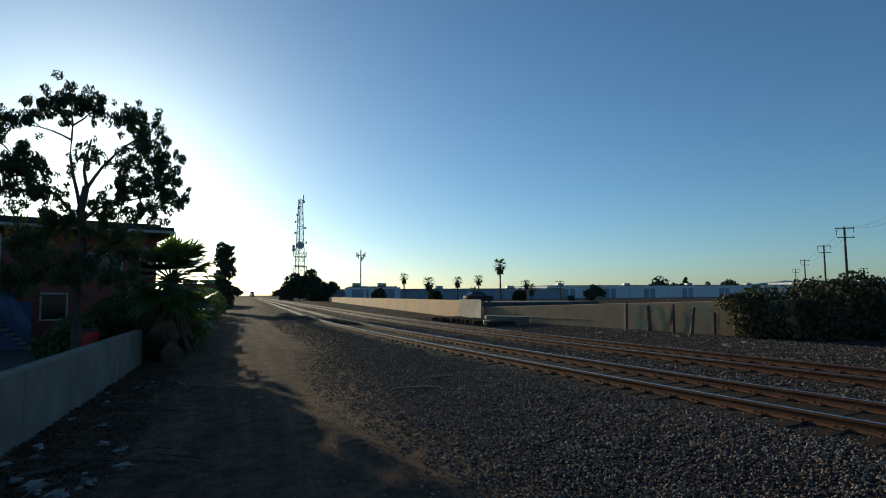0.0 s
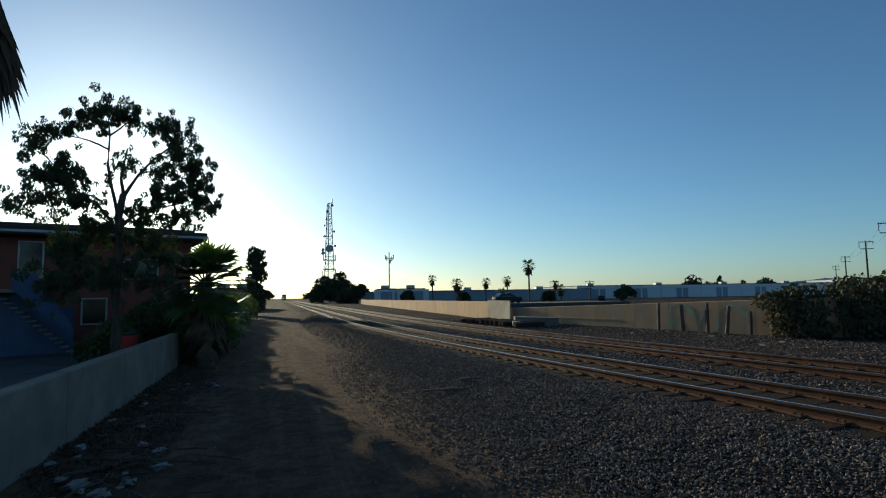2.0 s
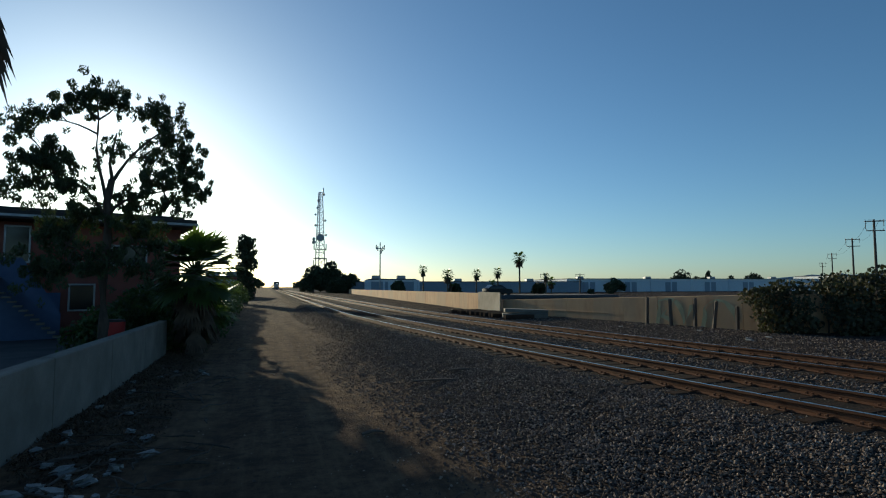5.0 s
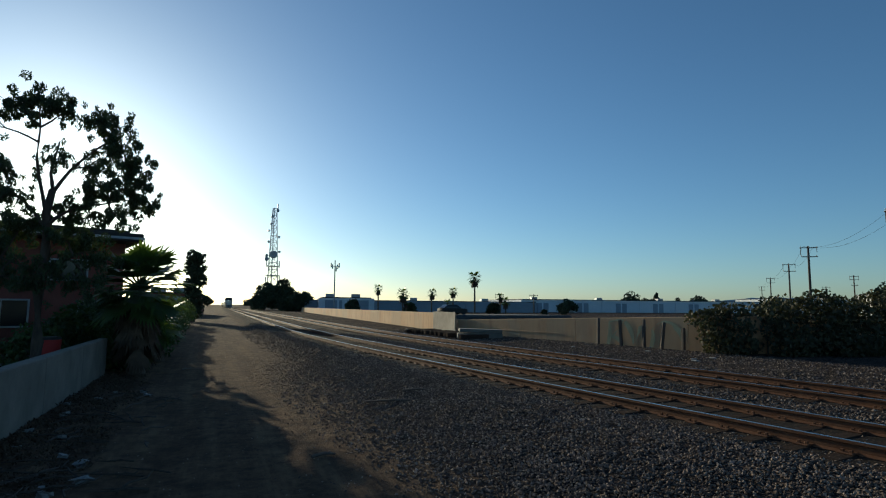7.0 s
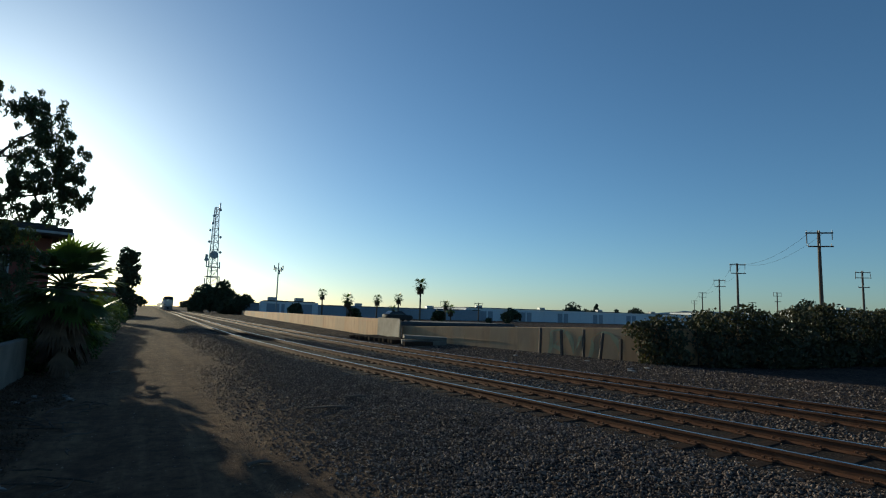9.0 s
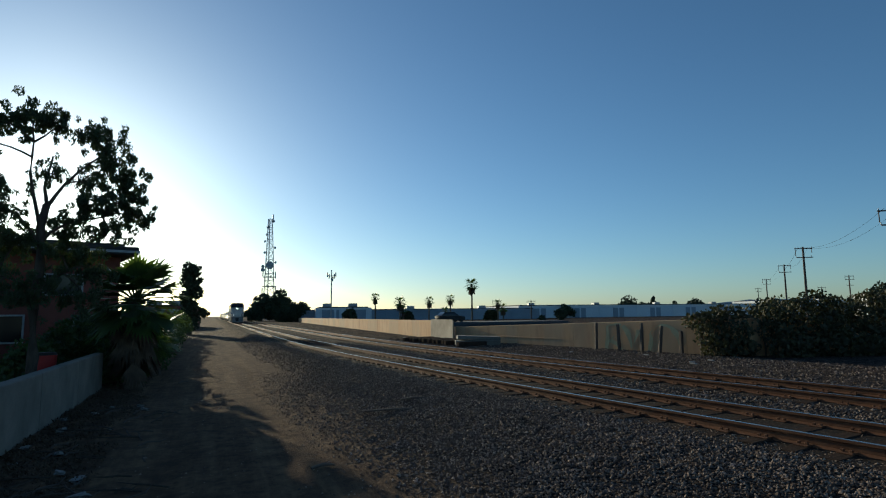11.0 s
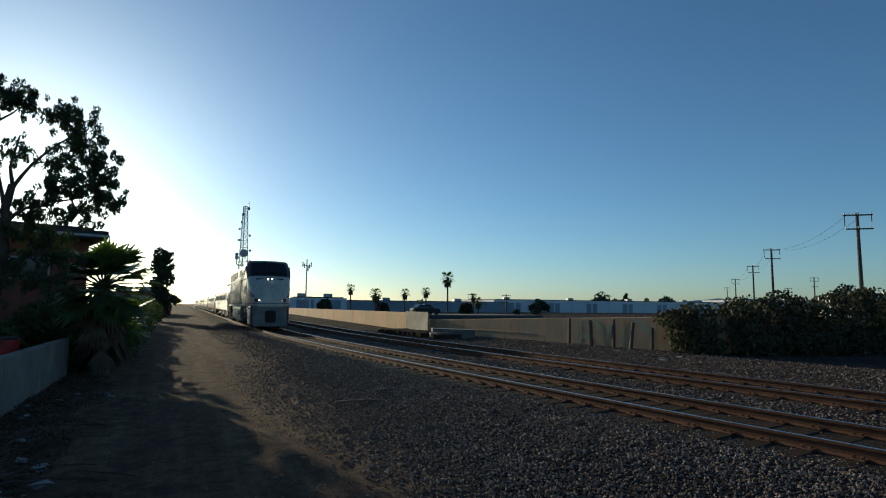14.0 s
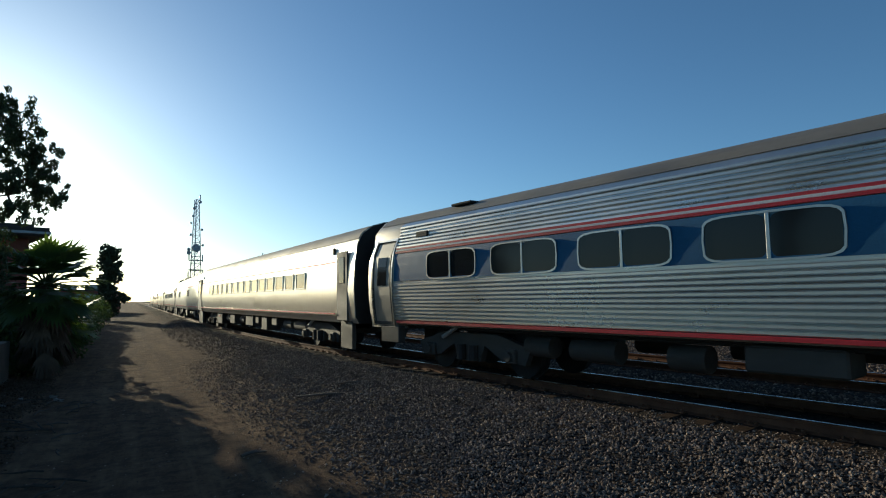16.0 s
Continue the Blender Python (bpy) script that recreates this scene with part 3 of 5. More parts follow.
def fan(b, base, direction, length, r, blades=15, spread=2.3, petiole=0.5):
    """One fan frond: a stalk and narrow blades that droop at their tips."""
    d = Vector(direction).normalized()
    side = d.cross(Vector((0, 0, 1)))
    side = side.normalized() if side.length > 0.05 else Vector((1, 0, 0))
    up = side.cross(d)
    hub = Vector(base) + d * length * petiole
    b.path([base, Vector(base).lerp(hub, 0.5) + up * 0.03 * length, hub], [0.016 * length + 0.006, 0.012 * length + 0.004, 0.008 * length], 4)
    for i in range(blades):
        a = (i / (blades - 1) - 0.5) * spread
        v = d * math.cos(a) + side * math.sin(a)
        L = length * (1 - petiole) * r.uniform(0.9, 1.15) * (1.15 - 0.25 * abs(a))
        w = L * 0.075
        n2 = v.cross(up).normalized()
        droop = Vector((0, 0, -1)) * L * r.uniform(0.05, 0.3)
        p1, p2 = hub + v * L * 0.55 - up * 0.02, hub + v * L + droop
        k = [hub - n2 * w * 0.3, hub + n2 * w * 0.3, p1 + n2 * w, p2, p1 - n2 * w]
        b.add(k, [(0, 1, 2, 4), (4, 2, 3)])


def fan_palm(at, height, crown, fronds, label, group="", skirt=0.0, trunk_r=0.2, seed=1, blades=13):
    r = random.Random(seed)
    palm = thing("fan_palm", at, label, "palm tree", group)
    b = B()
    lean = r.uniform(-0.03, 0.03) * height
    pts = [(lean * (i / 6) ** 2, 0, -0.1 + (height + 0.1) * i / 6) for i in range(7)]
    b.path(pts, [trunk_r * (1.35 if i == 0 else 1.0 - 0.35 * i / 6) for i in range(7)], 9)
    part("trunk", b, PALMBARK, palm, smooth=60)
    top = Vector(pts[-1])
    c = B()
    for i in range(fronds):
        a = i * 2.39996 + r.uniform(-0.2, 0.2)
        e = math.asin(max(-0.8, min(0.98, 0.98 - 1.72 * (i + 0.5) / fronds)))
        d = Vector((math.cos(a) * math.cos(e), math.sin(a) * math.cos(e), math.sin(e)))
        fan(c, top + d * 0.05, d, crown * r.uniform(0.85, 1.1), r, blades)
    part("crown", c, PALMLEAF, palm, "stiff green fan fronds", fix=False)
    if skirt:
        k = B()
        for i in range(int(46)):
            a = i * 2.39996
            z = top.z - skirt * r.uniform(0.0, 0.85)
            d = Vector((math.cos(a) * 0.5, math.sin(a) * 0.5, -1))
            fan(k, (top.x * z / height + math.cos(a) * trunk_r * 0.7, math.sin(a) * trunk_r * 0.7, z), d, crown * r.uniform(0.55, 0.85), r, 7, 1.2)
        part("dead_fronds", k, DEADFROND, palm, "hanging skirt of dry brown fronds", fix=False)
    return palm


fan_palm(pose(-2.18, 19.75, 0.0), 2.6, 1.5, 46, "young fan palm with spiky green crown beside the dirt road", "", 1.7, 0.22, 3, 17)
fan_palm(pose(-2.27, 23.43, 0.0), 1.5, 1.3, 34, "low fan palm among shrubs beside the dirt road", "", 1.0, 0.2, 5, 15)


def near_palm():
    """The palm beside the camera: its trunk stays out of view, its dry skirt hangs in."""
    r = random.Random(8)
    palm = thing("skirted_palm", pose(-2.84, 5.95, 0.0), "tall fan palm with a shaggy skirt of dead fronds", "palm tree")
    part("trunk", B().path([(0, 0, -0.1), (0.02, 0, 3), (0, 0, 6.5), (0.05, 0, 9)], [0.3, 0.22, 0.2, 0.18], 12), PALMBARK, palm, smooth=60)
    k = B()
    for i in range(230):
        a = i * 2.39996
        z = 4.85 + 3.8 * ((i * 0.618) % 1.0)
        grow = 0.14 + 0.34 * min(1.0, max(0.0, (z - 4.85) / 1.3))
        d = Vector((math.cos(a) * grow, math.sin(a) * grow, -1))
        fan(k, (math.cos(a) * (0.2 + grow * 0.6), math.sin(a) * (0.2 + grow * 0.6), z), d, r.uniform(0.6, 1.0), r, 7, 0.9, 0.35)
    for i in range(26):
        a = -0.9 + 1.5 * r.random()
        fan(k, (0.25, 0, 6.35 + 0.6 * r.random()), (math.cos(a), math.sin(a), -0.45), r.uniform(0.9, 1.25), r, 11, 1.6, 0.45)
    part("dead_fronds", k, DEADFROND, palm, "hanging skirt of dry brown fronds", fix=False)
    c = B()
    for i in range(40):
        a = i * 2.39996
        e = math.asin(0.98 - 1.4 * (i + 0.5) / 40)
        d = Vector((math.cos(a) * math.cos(e), math.sin(a) * math.cos(e), math.sin(e)))
        fan(c, (0.05, 0, 9), d, 1.9, r, 13)
    part("crown", c, PALMLEAF, palm, "green fan fronds", fix=False)


near_palm()


def shrub(at, rx, ry, h, leaves, mat, label, category="shrub", group="", seed=0, size=0.12, name="shrub", lumps=16):
    r = random.Random(seed)
    bush = thing(name, at, label, category, group)
    stems, spots = B(), []
    for i in range(lumps):
        u, a = math.sqrt((i + 0.5) / lumps), i * 2.39996
        x, y = rx * 0.72 * u * math.cos(a), ry * 0.72 * u * math.sin(a)
        z = h * (0.78 - 0.42 * u * u) * r.uniform(0.8, 1.12)
        limb(stems, (x * 0.3, y * 0.3, -0.05), (x, y, z), 0.03 * h / 2 + 0.01, 0.01, r, 0.1, 5)
        spots.append(((x, y, z), (rx * 0.34, ry * 0.34, h * 0.22), leaves // lumps))
        spots.append(((x, y, z * 0.5), (rx * 0.36, ry * 0.36, h * 0.26), leaves // lumps // 2))
    part("stems", stems, BARK, bush)
    part("foliage", leaf_mesh("foliage", mat, spots, size, seed + 50, 0.2, 0.55), None, bush)
    return bush


for i, (x, y, rx, ry, h, nl) in enumerate(((-2.70, 21.38, 0.9, 1.4, 1.72, 2600), (-2.53, 25.81, 1.1, 1.9, 2.08, 2600), (-2.80, 29.36, 1.2, 2.4, 1.99, 2400), (-2.89, 34.06, 1.3, 3.2, 2.27, 2400), (-2.99, 40.32, 1.4, 4.2, 2.36, 2200), (-3.18, 48.94, 1.5, 6, 2.72, 2200), (-3.37, 61.47, 1.8, 9, 3.08, 2000), (-4.38, 22.15, 1.2, 1.6, 2.36, 2600), (-4.91, 19.88, 1.1, 1.1, 1.54, 1600), (-4.03, 25.23, 1.0, 1.5, 2.90, 2200))):
    shrub(pose(x, y, 0.0), rx, ry, h, nl, BUSHLEAF, "dense dark green shrub along the dirt road", "shrub", "shrubs along the road", i + 3, 0.13 + 0.0012 * y)


def ivy_bank():
    """The vine-covered fence east of the tracks."""
    bank = thing("ivy_hedge", Matrix(), "thick dark green ivy hedge over a fence", "hedge")
    r = random.Random(6)
    line_pts = [(17.62, 16.42), (18.17, 15.63), (19.4, 14.61), (21.94, 13.77), (26.72, 13.75), (33.54, 13.13), (43.11, 11.47)]
    tops = [1.6, 2.0, 2.3, 2.5, 2.72, 2.75, 2.85]
    spots, stems = [], B()
    for i in range(len(line_pts) - 1):
        a, c = line_pts[i], line_pts[i + 1]
        L = math.hypot(c[0] - a[0], c[1] - a[1])
        k = int(L / 0.45)
        for j in range(k):
            u = (j + r.random()) / k
            x, y = a[0] + (c[0] - a[0]) * u, a[1] + (c[1] - a[1]) * u
            h = tops[i] + (tops[i + 1] - tops[i]) * u
            h *= r.uniform(0.88, 1.1)
            limb(stems, (x, y + 0.8, 0), (x, y + 0.8, h * 0.8), 0.04, 0.02, r, 0.08, 5)
            nl = 210 if x < 31 else 110
            spots.append(((x, y + 1.0, 0.25 + h * 0.78), (0.62, 0.8, h * 0.2), nl))
            spots.append(((x, y + 0.55 + r.uniform(-0.2, 0.2), 0.25 + h * 0.48), (0.62, 0.55, h * 0.24), nl))
            spots.append(((x, y + 0.2 + r.uniform(-0.25, 0.25), 0.3 + h * 0.2), (0.62, 0.5, h * 0.18), nl))
            if r.random() < 0.35:
                spots.append(((x, y + 0.8, h * r.uniform(0.95, 1.05)), (0.28, 0.3, 0.16), 30))
    part("stems", stems, BARK, bank)
    part("foliage", leaf_mesh("foliage", IVYLEAF, spots, 0.14, 77, 0.5, 0.8), None, bank)


ivy_bank()


def far_tree(at, w, h, leaves, label, seed, trunk_h=0.3, size=0.5, flat=1.0, category="tree", group="distant trees"):
    r = random.Random(seed)
    tree = thing("tree", at, label, category, group)
    b, spots = B(), []
    b.path([(0, 0, -0.2), (0.1, 0, h * 0.3), (0, 0.1, h * 0.6)], [0.05 * h, 0.035 * h, 0.02 * h], 7)
    for i in range(14):
        a, u = i * 2.39996, math.sqrt((i + 0.5) / 14)
        x, y, z = w * 0.36 * u * math.cos(a), w * 0.36 * u * math.sin(a), h * (trunk_h + (0.88 - trunk_h) * r.uniform(0.15, 1.0) * (1.05 - 0.45 * u * flat))
        limb(b, (0, 0.05, h * min(trunk_h, 0.5)), (x, y, z), 0.014 * h, 0.005 * h, r, 0.1, 4)
        spots.append(((x, y, z), (w * 0.2, w * 0.2, h * 0.17), leaves // 14))
        spots.append(((x * 1.1, y * 1.1, z * 0.75), (w * 0.18, w * 0.18, h * 0.15), leaves // 22))
    part("trunk", b, BARK, tree)
    part("crown", leaf_mesh("crown", FARLEAF, spots, size, seed + 9, 0.2, 0.6), None, tree)
    return tree


far_tree(pose(14.2, 190, 0), 9.0, 11.6, 3000, "broad dark tree below the lattice mast", 1, 0.12, 0.8)
far_tree(pose(20.2, 192, 0), 8.2, 11.0, 3000, "rounded dark tree below the lattice mast", 2, 0.1, 0.8)
far_tree(pose(20.6, 154, 0), 6.6, 7.4, 3000, "dense dark round tree at the end of the wall", 3, 0.03, 0.55)
far_tree(pose(18.0, 158, 0), 5.0, 4.6, 1600, "low green bush beside the tracks", 4, 0.03, 0.5)
for i, (x, y, w, h) in enumerate(((-14, 330, 12, 9), (-10, 430, 12, 11), (-22, 400, 14, 12), (40, 430, 16, 9), (62, 440, 20, 10), (28, 520, 14, 9), (-7, 560, 10, 9))):
    far_tree(pose(x, y, 0), w, h, 900, "hazy tree far down the line", 80 + i, 0.2, 1.2)
far_tree(pose(26.69, 118.51, 0), 3.0, 4.2, 700, "grey-green tree behind the warehouse", 5, 0.3, 0.6)
for i, (x, y, w, h) in enumerate(((142.69, 169.70, 8.15, 8.61), (151.66, 169.32, 8.15, 6.79), (157.09, 172.06, 2.72, 8.15), (166.96, 171.64, 5.44, 6.34), (174.10, 168.36, 7.25, 8.15), (108.38, 159.27, 6.34, 5.62), (111.00, 86.12, 9.97, 4.98), (145.96, 83.59, 9.06, 9.51), (159.77, 88.13, 8.15, 8.15), (60.89, 120.42, 3.2, 3.3), (40.65, 122.23, 2.8, 3.0), (91.87, 137.64, 3.8, 3.6), (134.04, 60.68, 12.68, 6.34), (156.39, 66.94, 18.12, 6.79))):
    far_tree(pose(x, y, 0), w, h, 900, "dark tree on the far skyline", 20 + i, 0.3, 0.8)


def column_tree():
    r = random.Random(14)
    # Stands for a skirted fan palm, simplified to a column of leaves.
    tree = thing("ficus_tree", pose(-2.52, 74.64, 0), "tall fan palm with thick skirt, as a dark leafy column", "tree")
    b = B().path([(0, 0, -0.2), (0, 0, 4), (0.1, 0, 7)], [0.3, 0.22, 0.1], 8)
    spots = []
    for i in range(26):
        z = 0.8 + 7.2 * i / 25
        w = 1.45 * (0.95 - 0.1 * abs(z - 6.5) / 3) if z > 3 else 1.5
        spots.append(((r.uniform(-0.5, 0.5) * w, r.uniform(-0.5, 0.5), z), (w * 0.62, w * 0.62, 0.7), 170))
    part("trunk", b, BARK, tree)
    part("crown", leaf_mesh("crown", FARLEAF, spots, 0.42, 44, 0.2, 0.5), None, tree)


column_tree()
for i, (x, y, h, c) in enumerate(((32.29, 118.19, 5.80, 1.18), (37.69, 117.89, 4.71, 1.72), (44.26, 117.53, 4.98, 1.27), (49.33, 117.27, 5.44, 1.27), (44.31, 95.07, 7.34, 1.54), (60.96, 116.68, 4.44, 1.09), (63.06, 118.07, 3.35, 1.45), (38.98, 119.32, 3.08, 1.09), (48.97, 119.53, 2.72, 1.27))):
    fan_palm(pose(x, y, 0), h, c, 26, "tall slender fan palm on the skyline", "skyline palms", 0.9, 0.19, 60 + i, 9)


# ---- masts, poles and far buildings ----
def lattice_mast():
    mast = thing("lattice_mast", pose(18.2, 210, 0) @ Matrix.Diagonal((1.65, 1.65, 1.65, 1)), "tall steel lattice radio mast with dishes and antennas", "radio mast")
    H, w0, w1 = 22.3, 1.5, 0.5
    leg = lambda k, z: Vector((math.cos(k * 2.0944 + 0.3), math.sin(k * 2.0944 + 0.3), 0)) * (w0 + (w1 - w0) * z / H) + Vector((0, 0, z))
    for k in range(3):
        part("leg", B().tube(leg(k, 0), leg(k, H), 0.11, 0.08, 6), GALV, mast)
    b = B()
    n2 = 15
    for i in range(n2):
        z0, z1 = H * i / n2, H * (i + 1) / n2
        for k in range(3):
            j = (k + 1) % 3
            b.tube(leg(k, z1), leg(j, z1), 0.04, None, 4)
            b.tube(leg(k, z0), leg(j, z1), 0.035, None, 4)
            b.tube(leg(j, z0), leg(k, z1), 0.035, None, 4)
    part("bracing", b, GALV, mast)
    r = random.Random(3)
    for z, x, s in ((12.1, 0.0, 0.85), (20.3, -0.5, 0.32), (18.7, -0.7, 0.27), (17.2, -1.1, 0.25), (14.8, -1.1, 0.27), (11.8, -1.4, 0.36), (11.1, -1.4, 0.45), (15.9, 1.0, 0.27), (21.7, 0.6, 0.32), (12.7, 1.2, 0.27)):
        part("dish", B().tube((x, -1.0, z), (x, -1.3, z), s, s * 0.9, 14).tube((x, -1.3, z), (x, -1.5, z), 0.1, 0.1, 6), GALV, mast, "drum-shaped dish antenna")
    part("platform", B().box((0, 0, 9.6), (2.6, 2.0, 0.12)), GALV, mast)
    part("platform", B().box((0, 0, 7.6), (2.9, 2.0, 0.12)), GALV, mast)
    for x, z in ((-1.4, 5.9), (1.4, 6.3), (0.6, 21.9), (1.3, 9.4), (-1.3, 9.8)):
        part("antenna", B().box((x, -0.6, z + 0.6), (0.22, 0.2, 1.5)), GALV, mast)


lattice_mast()


def cell_pole():
    pole = thing("antenna_pole", pose(21.48, 111.31, 0), "slim steel pole with a cross of antennas", "antenna pole")
    part("pole", B().tube((0, 0, 0), (0, 0, 11.0), 0.16, 0.09, 8), GALV, pole)
    for x, z in ((-0.8, 10.0), (-0.5, 9.7), (0.5, 9.7), (0.8, 10.0), (0.22, 9.2)):
        part("antenna", B().box((x, -0.1, z), (0.22, 0.18, 0.9)), GALV, pole)
    part("arm", B().box((0, 0, 9.8), (1.8, 0.12, 0.12)), GALV, pole)


cell_pole()


def power_pole(at, h, double=False, rx=0.0):
    pole = thing("utility_pole", at, "tall timber utility pole with crossarms", "utility pole", "utility poles")
    part("pole", B().tube((0, 0, -0.2), (0, 0, h), 0.2, 0.13, 10), POLEWOOD, pole, smooth=50)
    arms = ((h - 0.25, 2.3), (h - 1.5, 2.1)) if not double else ((h - 0.25, 2.2), (h - 1.1, 2.2), (h - 2.6, 1.6))
    for z, w in arms:
        part("crossarm", B().box((0.1 if z < h - 1 else 0, -0.14, z), (w, 0.1, 0.12)), POLEWOOD, pole)
        for s in (-0.46, 0, 0.46):
            part("insulator", B().tube((s * w, -0.14, z + 0.06), (s * w, -0.14, z + 0.26), 0.05, 0.035, 6), GALV, pole)
    part("drop_bracket", B().box((-1.05, -0.14, h - 0.75), (0.07, 0.07, 1.0)), POLEWOOD, pole)
    part("drop_bracket", B().box((1.05, -0.14, h - 0.6), (0.06, 0.06, 0.6)), POLEWOOD, pole)


for i, (x, y, h, dbl) in enumerate(((54.50, 30.20, 10.87, 0), (76.25, 53.86, 10.87, 0), (102.30, 76.30, 10.87, 0), (144.00, 113.10, 10.87, 0), (197.92, 159.32, 10.87, 0), (99.40, 48.80, 10.87, 1), (152.21, 95.87, 10.87, 1), (172.40, 116.88, 9.06, 0), (66.40, 127.63, 5.44, 0), (78.24, 130.80, 5.44, 0))):
    power_pole(pose(x, y, 0, 0, 0, -40 + 9 * i % 14), h, bool(dbl))


def power_lines():
    wires = thing("power_lines", Matrix(), "thin sagging overhead power lines between poles", "cable", kind="stuff")
    ends = [(54.50, 30.20, 10.9), (76.25, 53.86, 10.9), (102.30, 76.30, 10.9), (144.00, 113.10, 10.9), (197.92, 159.32, 10.9)]
    b = B()
    for o in (-1.0, 1.0):
        for (x0, y0, z0), (x1, y1, z1) in zip(ends, ends[1:]):
            pts = [(x0 + (x1 - x0) * u + o, y0 + (y1 - y0) * u, 10.8 - 1.2 * 4 * u * (1 - u)) for u in [i / 8 for i in range(9)]]
            b.path(pts, [0.014] * 9, 3)
    part("wire", b, BLACK, wires)


power_lines()


def warehouse(p, q, h, depth, mat, label, doors, bays, parapet=0.25):
    p, q = Vector((*p, 0)), Vector((*q, 0))
    L = (q - p).length
    m = Matrix.Translation(p) @ Matrix.Rotation(math.atan2(q.y - p.y, q.x - p.x), 4, "Z")
    wh = thing("warehouse", m, label, "warehouse", "far warehouses")
    part("wall", B().box((L / 2, depth / 2, h / 2), (L, depth, h), ch=0.05), mat, wh)
    part("roof", B().box((L / 2, depth / 2, h + parapet / 2), (L - 1, depth - 1, parapet), ch=0.03), ROOFDARK, wh)
    for i in range(bays + 1):
        part("pilaster", B().box((L * i / bays, -0.06, h / 2), (0.5, 0.16, h)), mat, wh)
    for i in range(doors):
        x = L * (i + 0.5) / doors
        part("dock_door", B().box((x, -0.05, 1.8), (4.2, 0.12, 3.4)), WAREDARK, wh, "closed roll-up door")
    part("fascia", B().box((L / 2, -0.05, h - 0.25), (L, 0.14, 0.5)), WHITEPAINT if mat is WAREHOUSE else mat, wh)
    for i in range(max(2, int(L / 22))):
        part("roof_unit", B().box((L * (i + 0.4) / max(2, int(L / 22)), depth / 3, h + 0.7), (2.2, 2, 0.9)), GALV, wh)
    return wh


warehouse((92.12, 161.51), (194.72, 151.02), 4.44, 40, WAREHOUSE, "long low pale blue-white warehouse with dock doors", 7, 14)
warehouse((21.89, 152.54), (88.34, 145.26), 3.35, 30, WAREDARK, "long low grey-blue warehouse behind the tan wall", 6, 9)
warehouse((23.80, 141.18), (36.89, 139.68), 3.90, 14, WAREHOUSE, "boxy pale warehouse section with flat roof", 2, 3)
warehouse((144.18, 81.42), (161.38, 75.84), 5.71, 12, WHITEPAINT, "small white building among trees", 2, 4)
warehouse((189.27, 149.78), (227.82, 138.86), 5.62, 20, WAREHOUSE, "pale office block beside the warehouse", 3, 6)
warehouse((-12.35, 111.07), (-4.92, 110.11), 3.99, 20, BRICKRED, "red-brown building by the roadside", 2, 3)
warehouse((26, 360), (52, 356), 6.5, 30, WAREDARK, "grey far building near the end of the line", 2, 4)


def hills():
    b = B()
    rings = []
    for i in range(70):
        a = radians(20 + i * 0.95)
        d = 4200
        h = 18 + 105 * smooth(36, 62, math.degrees(a)) * (0.7 + 0.5 * noise.noise((i * 0.14, 2, 0))) + 40 * noise.noise((i * 0.5, 0, 5))
        x, y = d * math.sin(a), d * math.cos(a)
        rings.append([(x, y, -5), (x, y, max(8, h)), (x * 1.05, y * 1.05, max(4, h * 0.8)), (x * 1.05, y * 1.05, -5)])
    b.loft(rings)
    ob = part("hills", b, HILL, label="hills on the horizon, tinted pale blue for haze", smooth=60)
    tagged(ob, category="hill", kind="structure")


hills()


# ---- the red building beside the lot ----
def apartment():
    m = Matrix.Translation((-12.97, 25.69, 0)) @ Matrix.Rotation(radians(17), 4, "Z") @ Matrix.Diagonal((0.9, 0.9, 0.9, 1))
    bld = thing("apartment_building", m, "two-storey red-brown building with blue stairs and dark roof", "building")
    part("wall", B().box((5.2, 6, 2.6), (10.8, 12, 5.4), ch=0.03), BRICKRED, bld)
    part("roof", B().box((5.2, 5.7, 5.55), (12.0, 13.4, 0.4), ch=0.03).box((5.2, 6.2, 5.85), (11.2, 12.0, 0.3), ch=0.05), ROOFDARK, bld)
    part("fascia", B().box((5.2, -1.02, 5.5), (12.1, 0.06, 0.12), ch=0.01), GALV, bld, "thin grey eave line")
    glass = GLASS_DARK
    for x, z, w, h in ((3.9, 4.3, 0.9, 1.6), (8.3, 3.9, 1.5, 0.95), (6.4, 1.9, 1.0, 1.2), (9.4, 1.9, 1.2, 1.1), (1.6, 4.3, 0.9, 1.6)):
        win = part("window", B().box((x - w / 2, -0.04, z), (0.08, 0.1, h)).box((x + w / 2, -0.04, z), (0.08, 0.1, h)).box((x, -0.04, z + h / 2), (w + 0.08, 0.1, 0.08)).box((x, -0.04, z - h / 2), (w + 0.08, 0.12, 0.08)), GALV, bld)
        part("pane", B().box((x, -0.02, z), (w, 0.03, h), ch=0.003), glass, win)
    part("stair_wall", B().slab([(1.2, 0.1), (5.6, 0.1), (5.6, 0.9), (3.4, 2.9), (1.2, 2.9)], 0.12, Matrix.Translation((0, -1.3, 0))), BLUEPAINT, bld, "blue painted stair side wall")
    part("stair_rail", B().slab([(3.4, 2.9), (5.6, 0.9), (5.6, 1.25), (4.2, 3.6), (3.4, 3.6)], 0.1, Matrix.Translation((0, -2.3, 0))), BLUEPAINT, bld, "blue sloping stair parapet")
    for i in range(14):
        part("step", B().box((5.5 - i * 0.2, -1.8, 0.25 + i * 0.19), (0.3, 0.9, 0.06)), CONCRETE, bld)
    part("landing", B().box((2.2, -1.7, 2.85), (2.6, 1.3, 0.15)), CONCRETE, bld)
    part("door", B().box((5.1, -0.03, 1.1), (0.95, 0.08, 2.05)), BLUEPAINT, bld, "blue door")


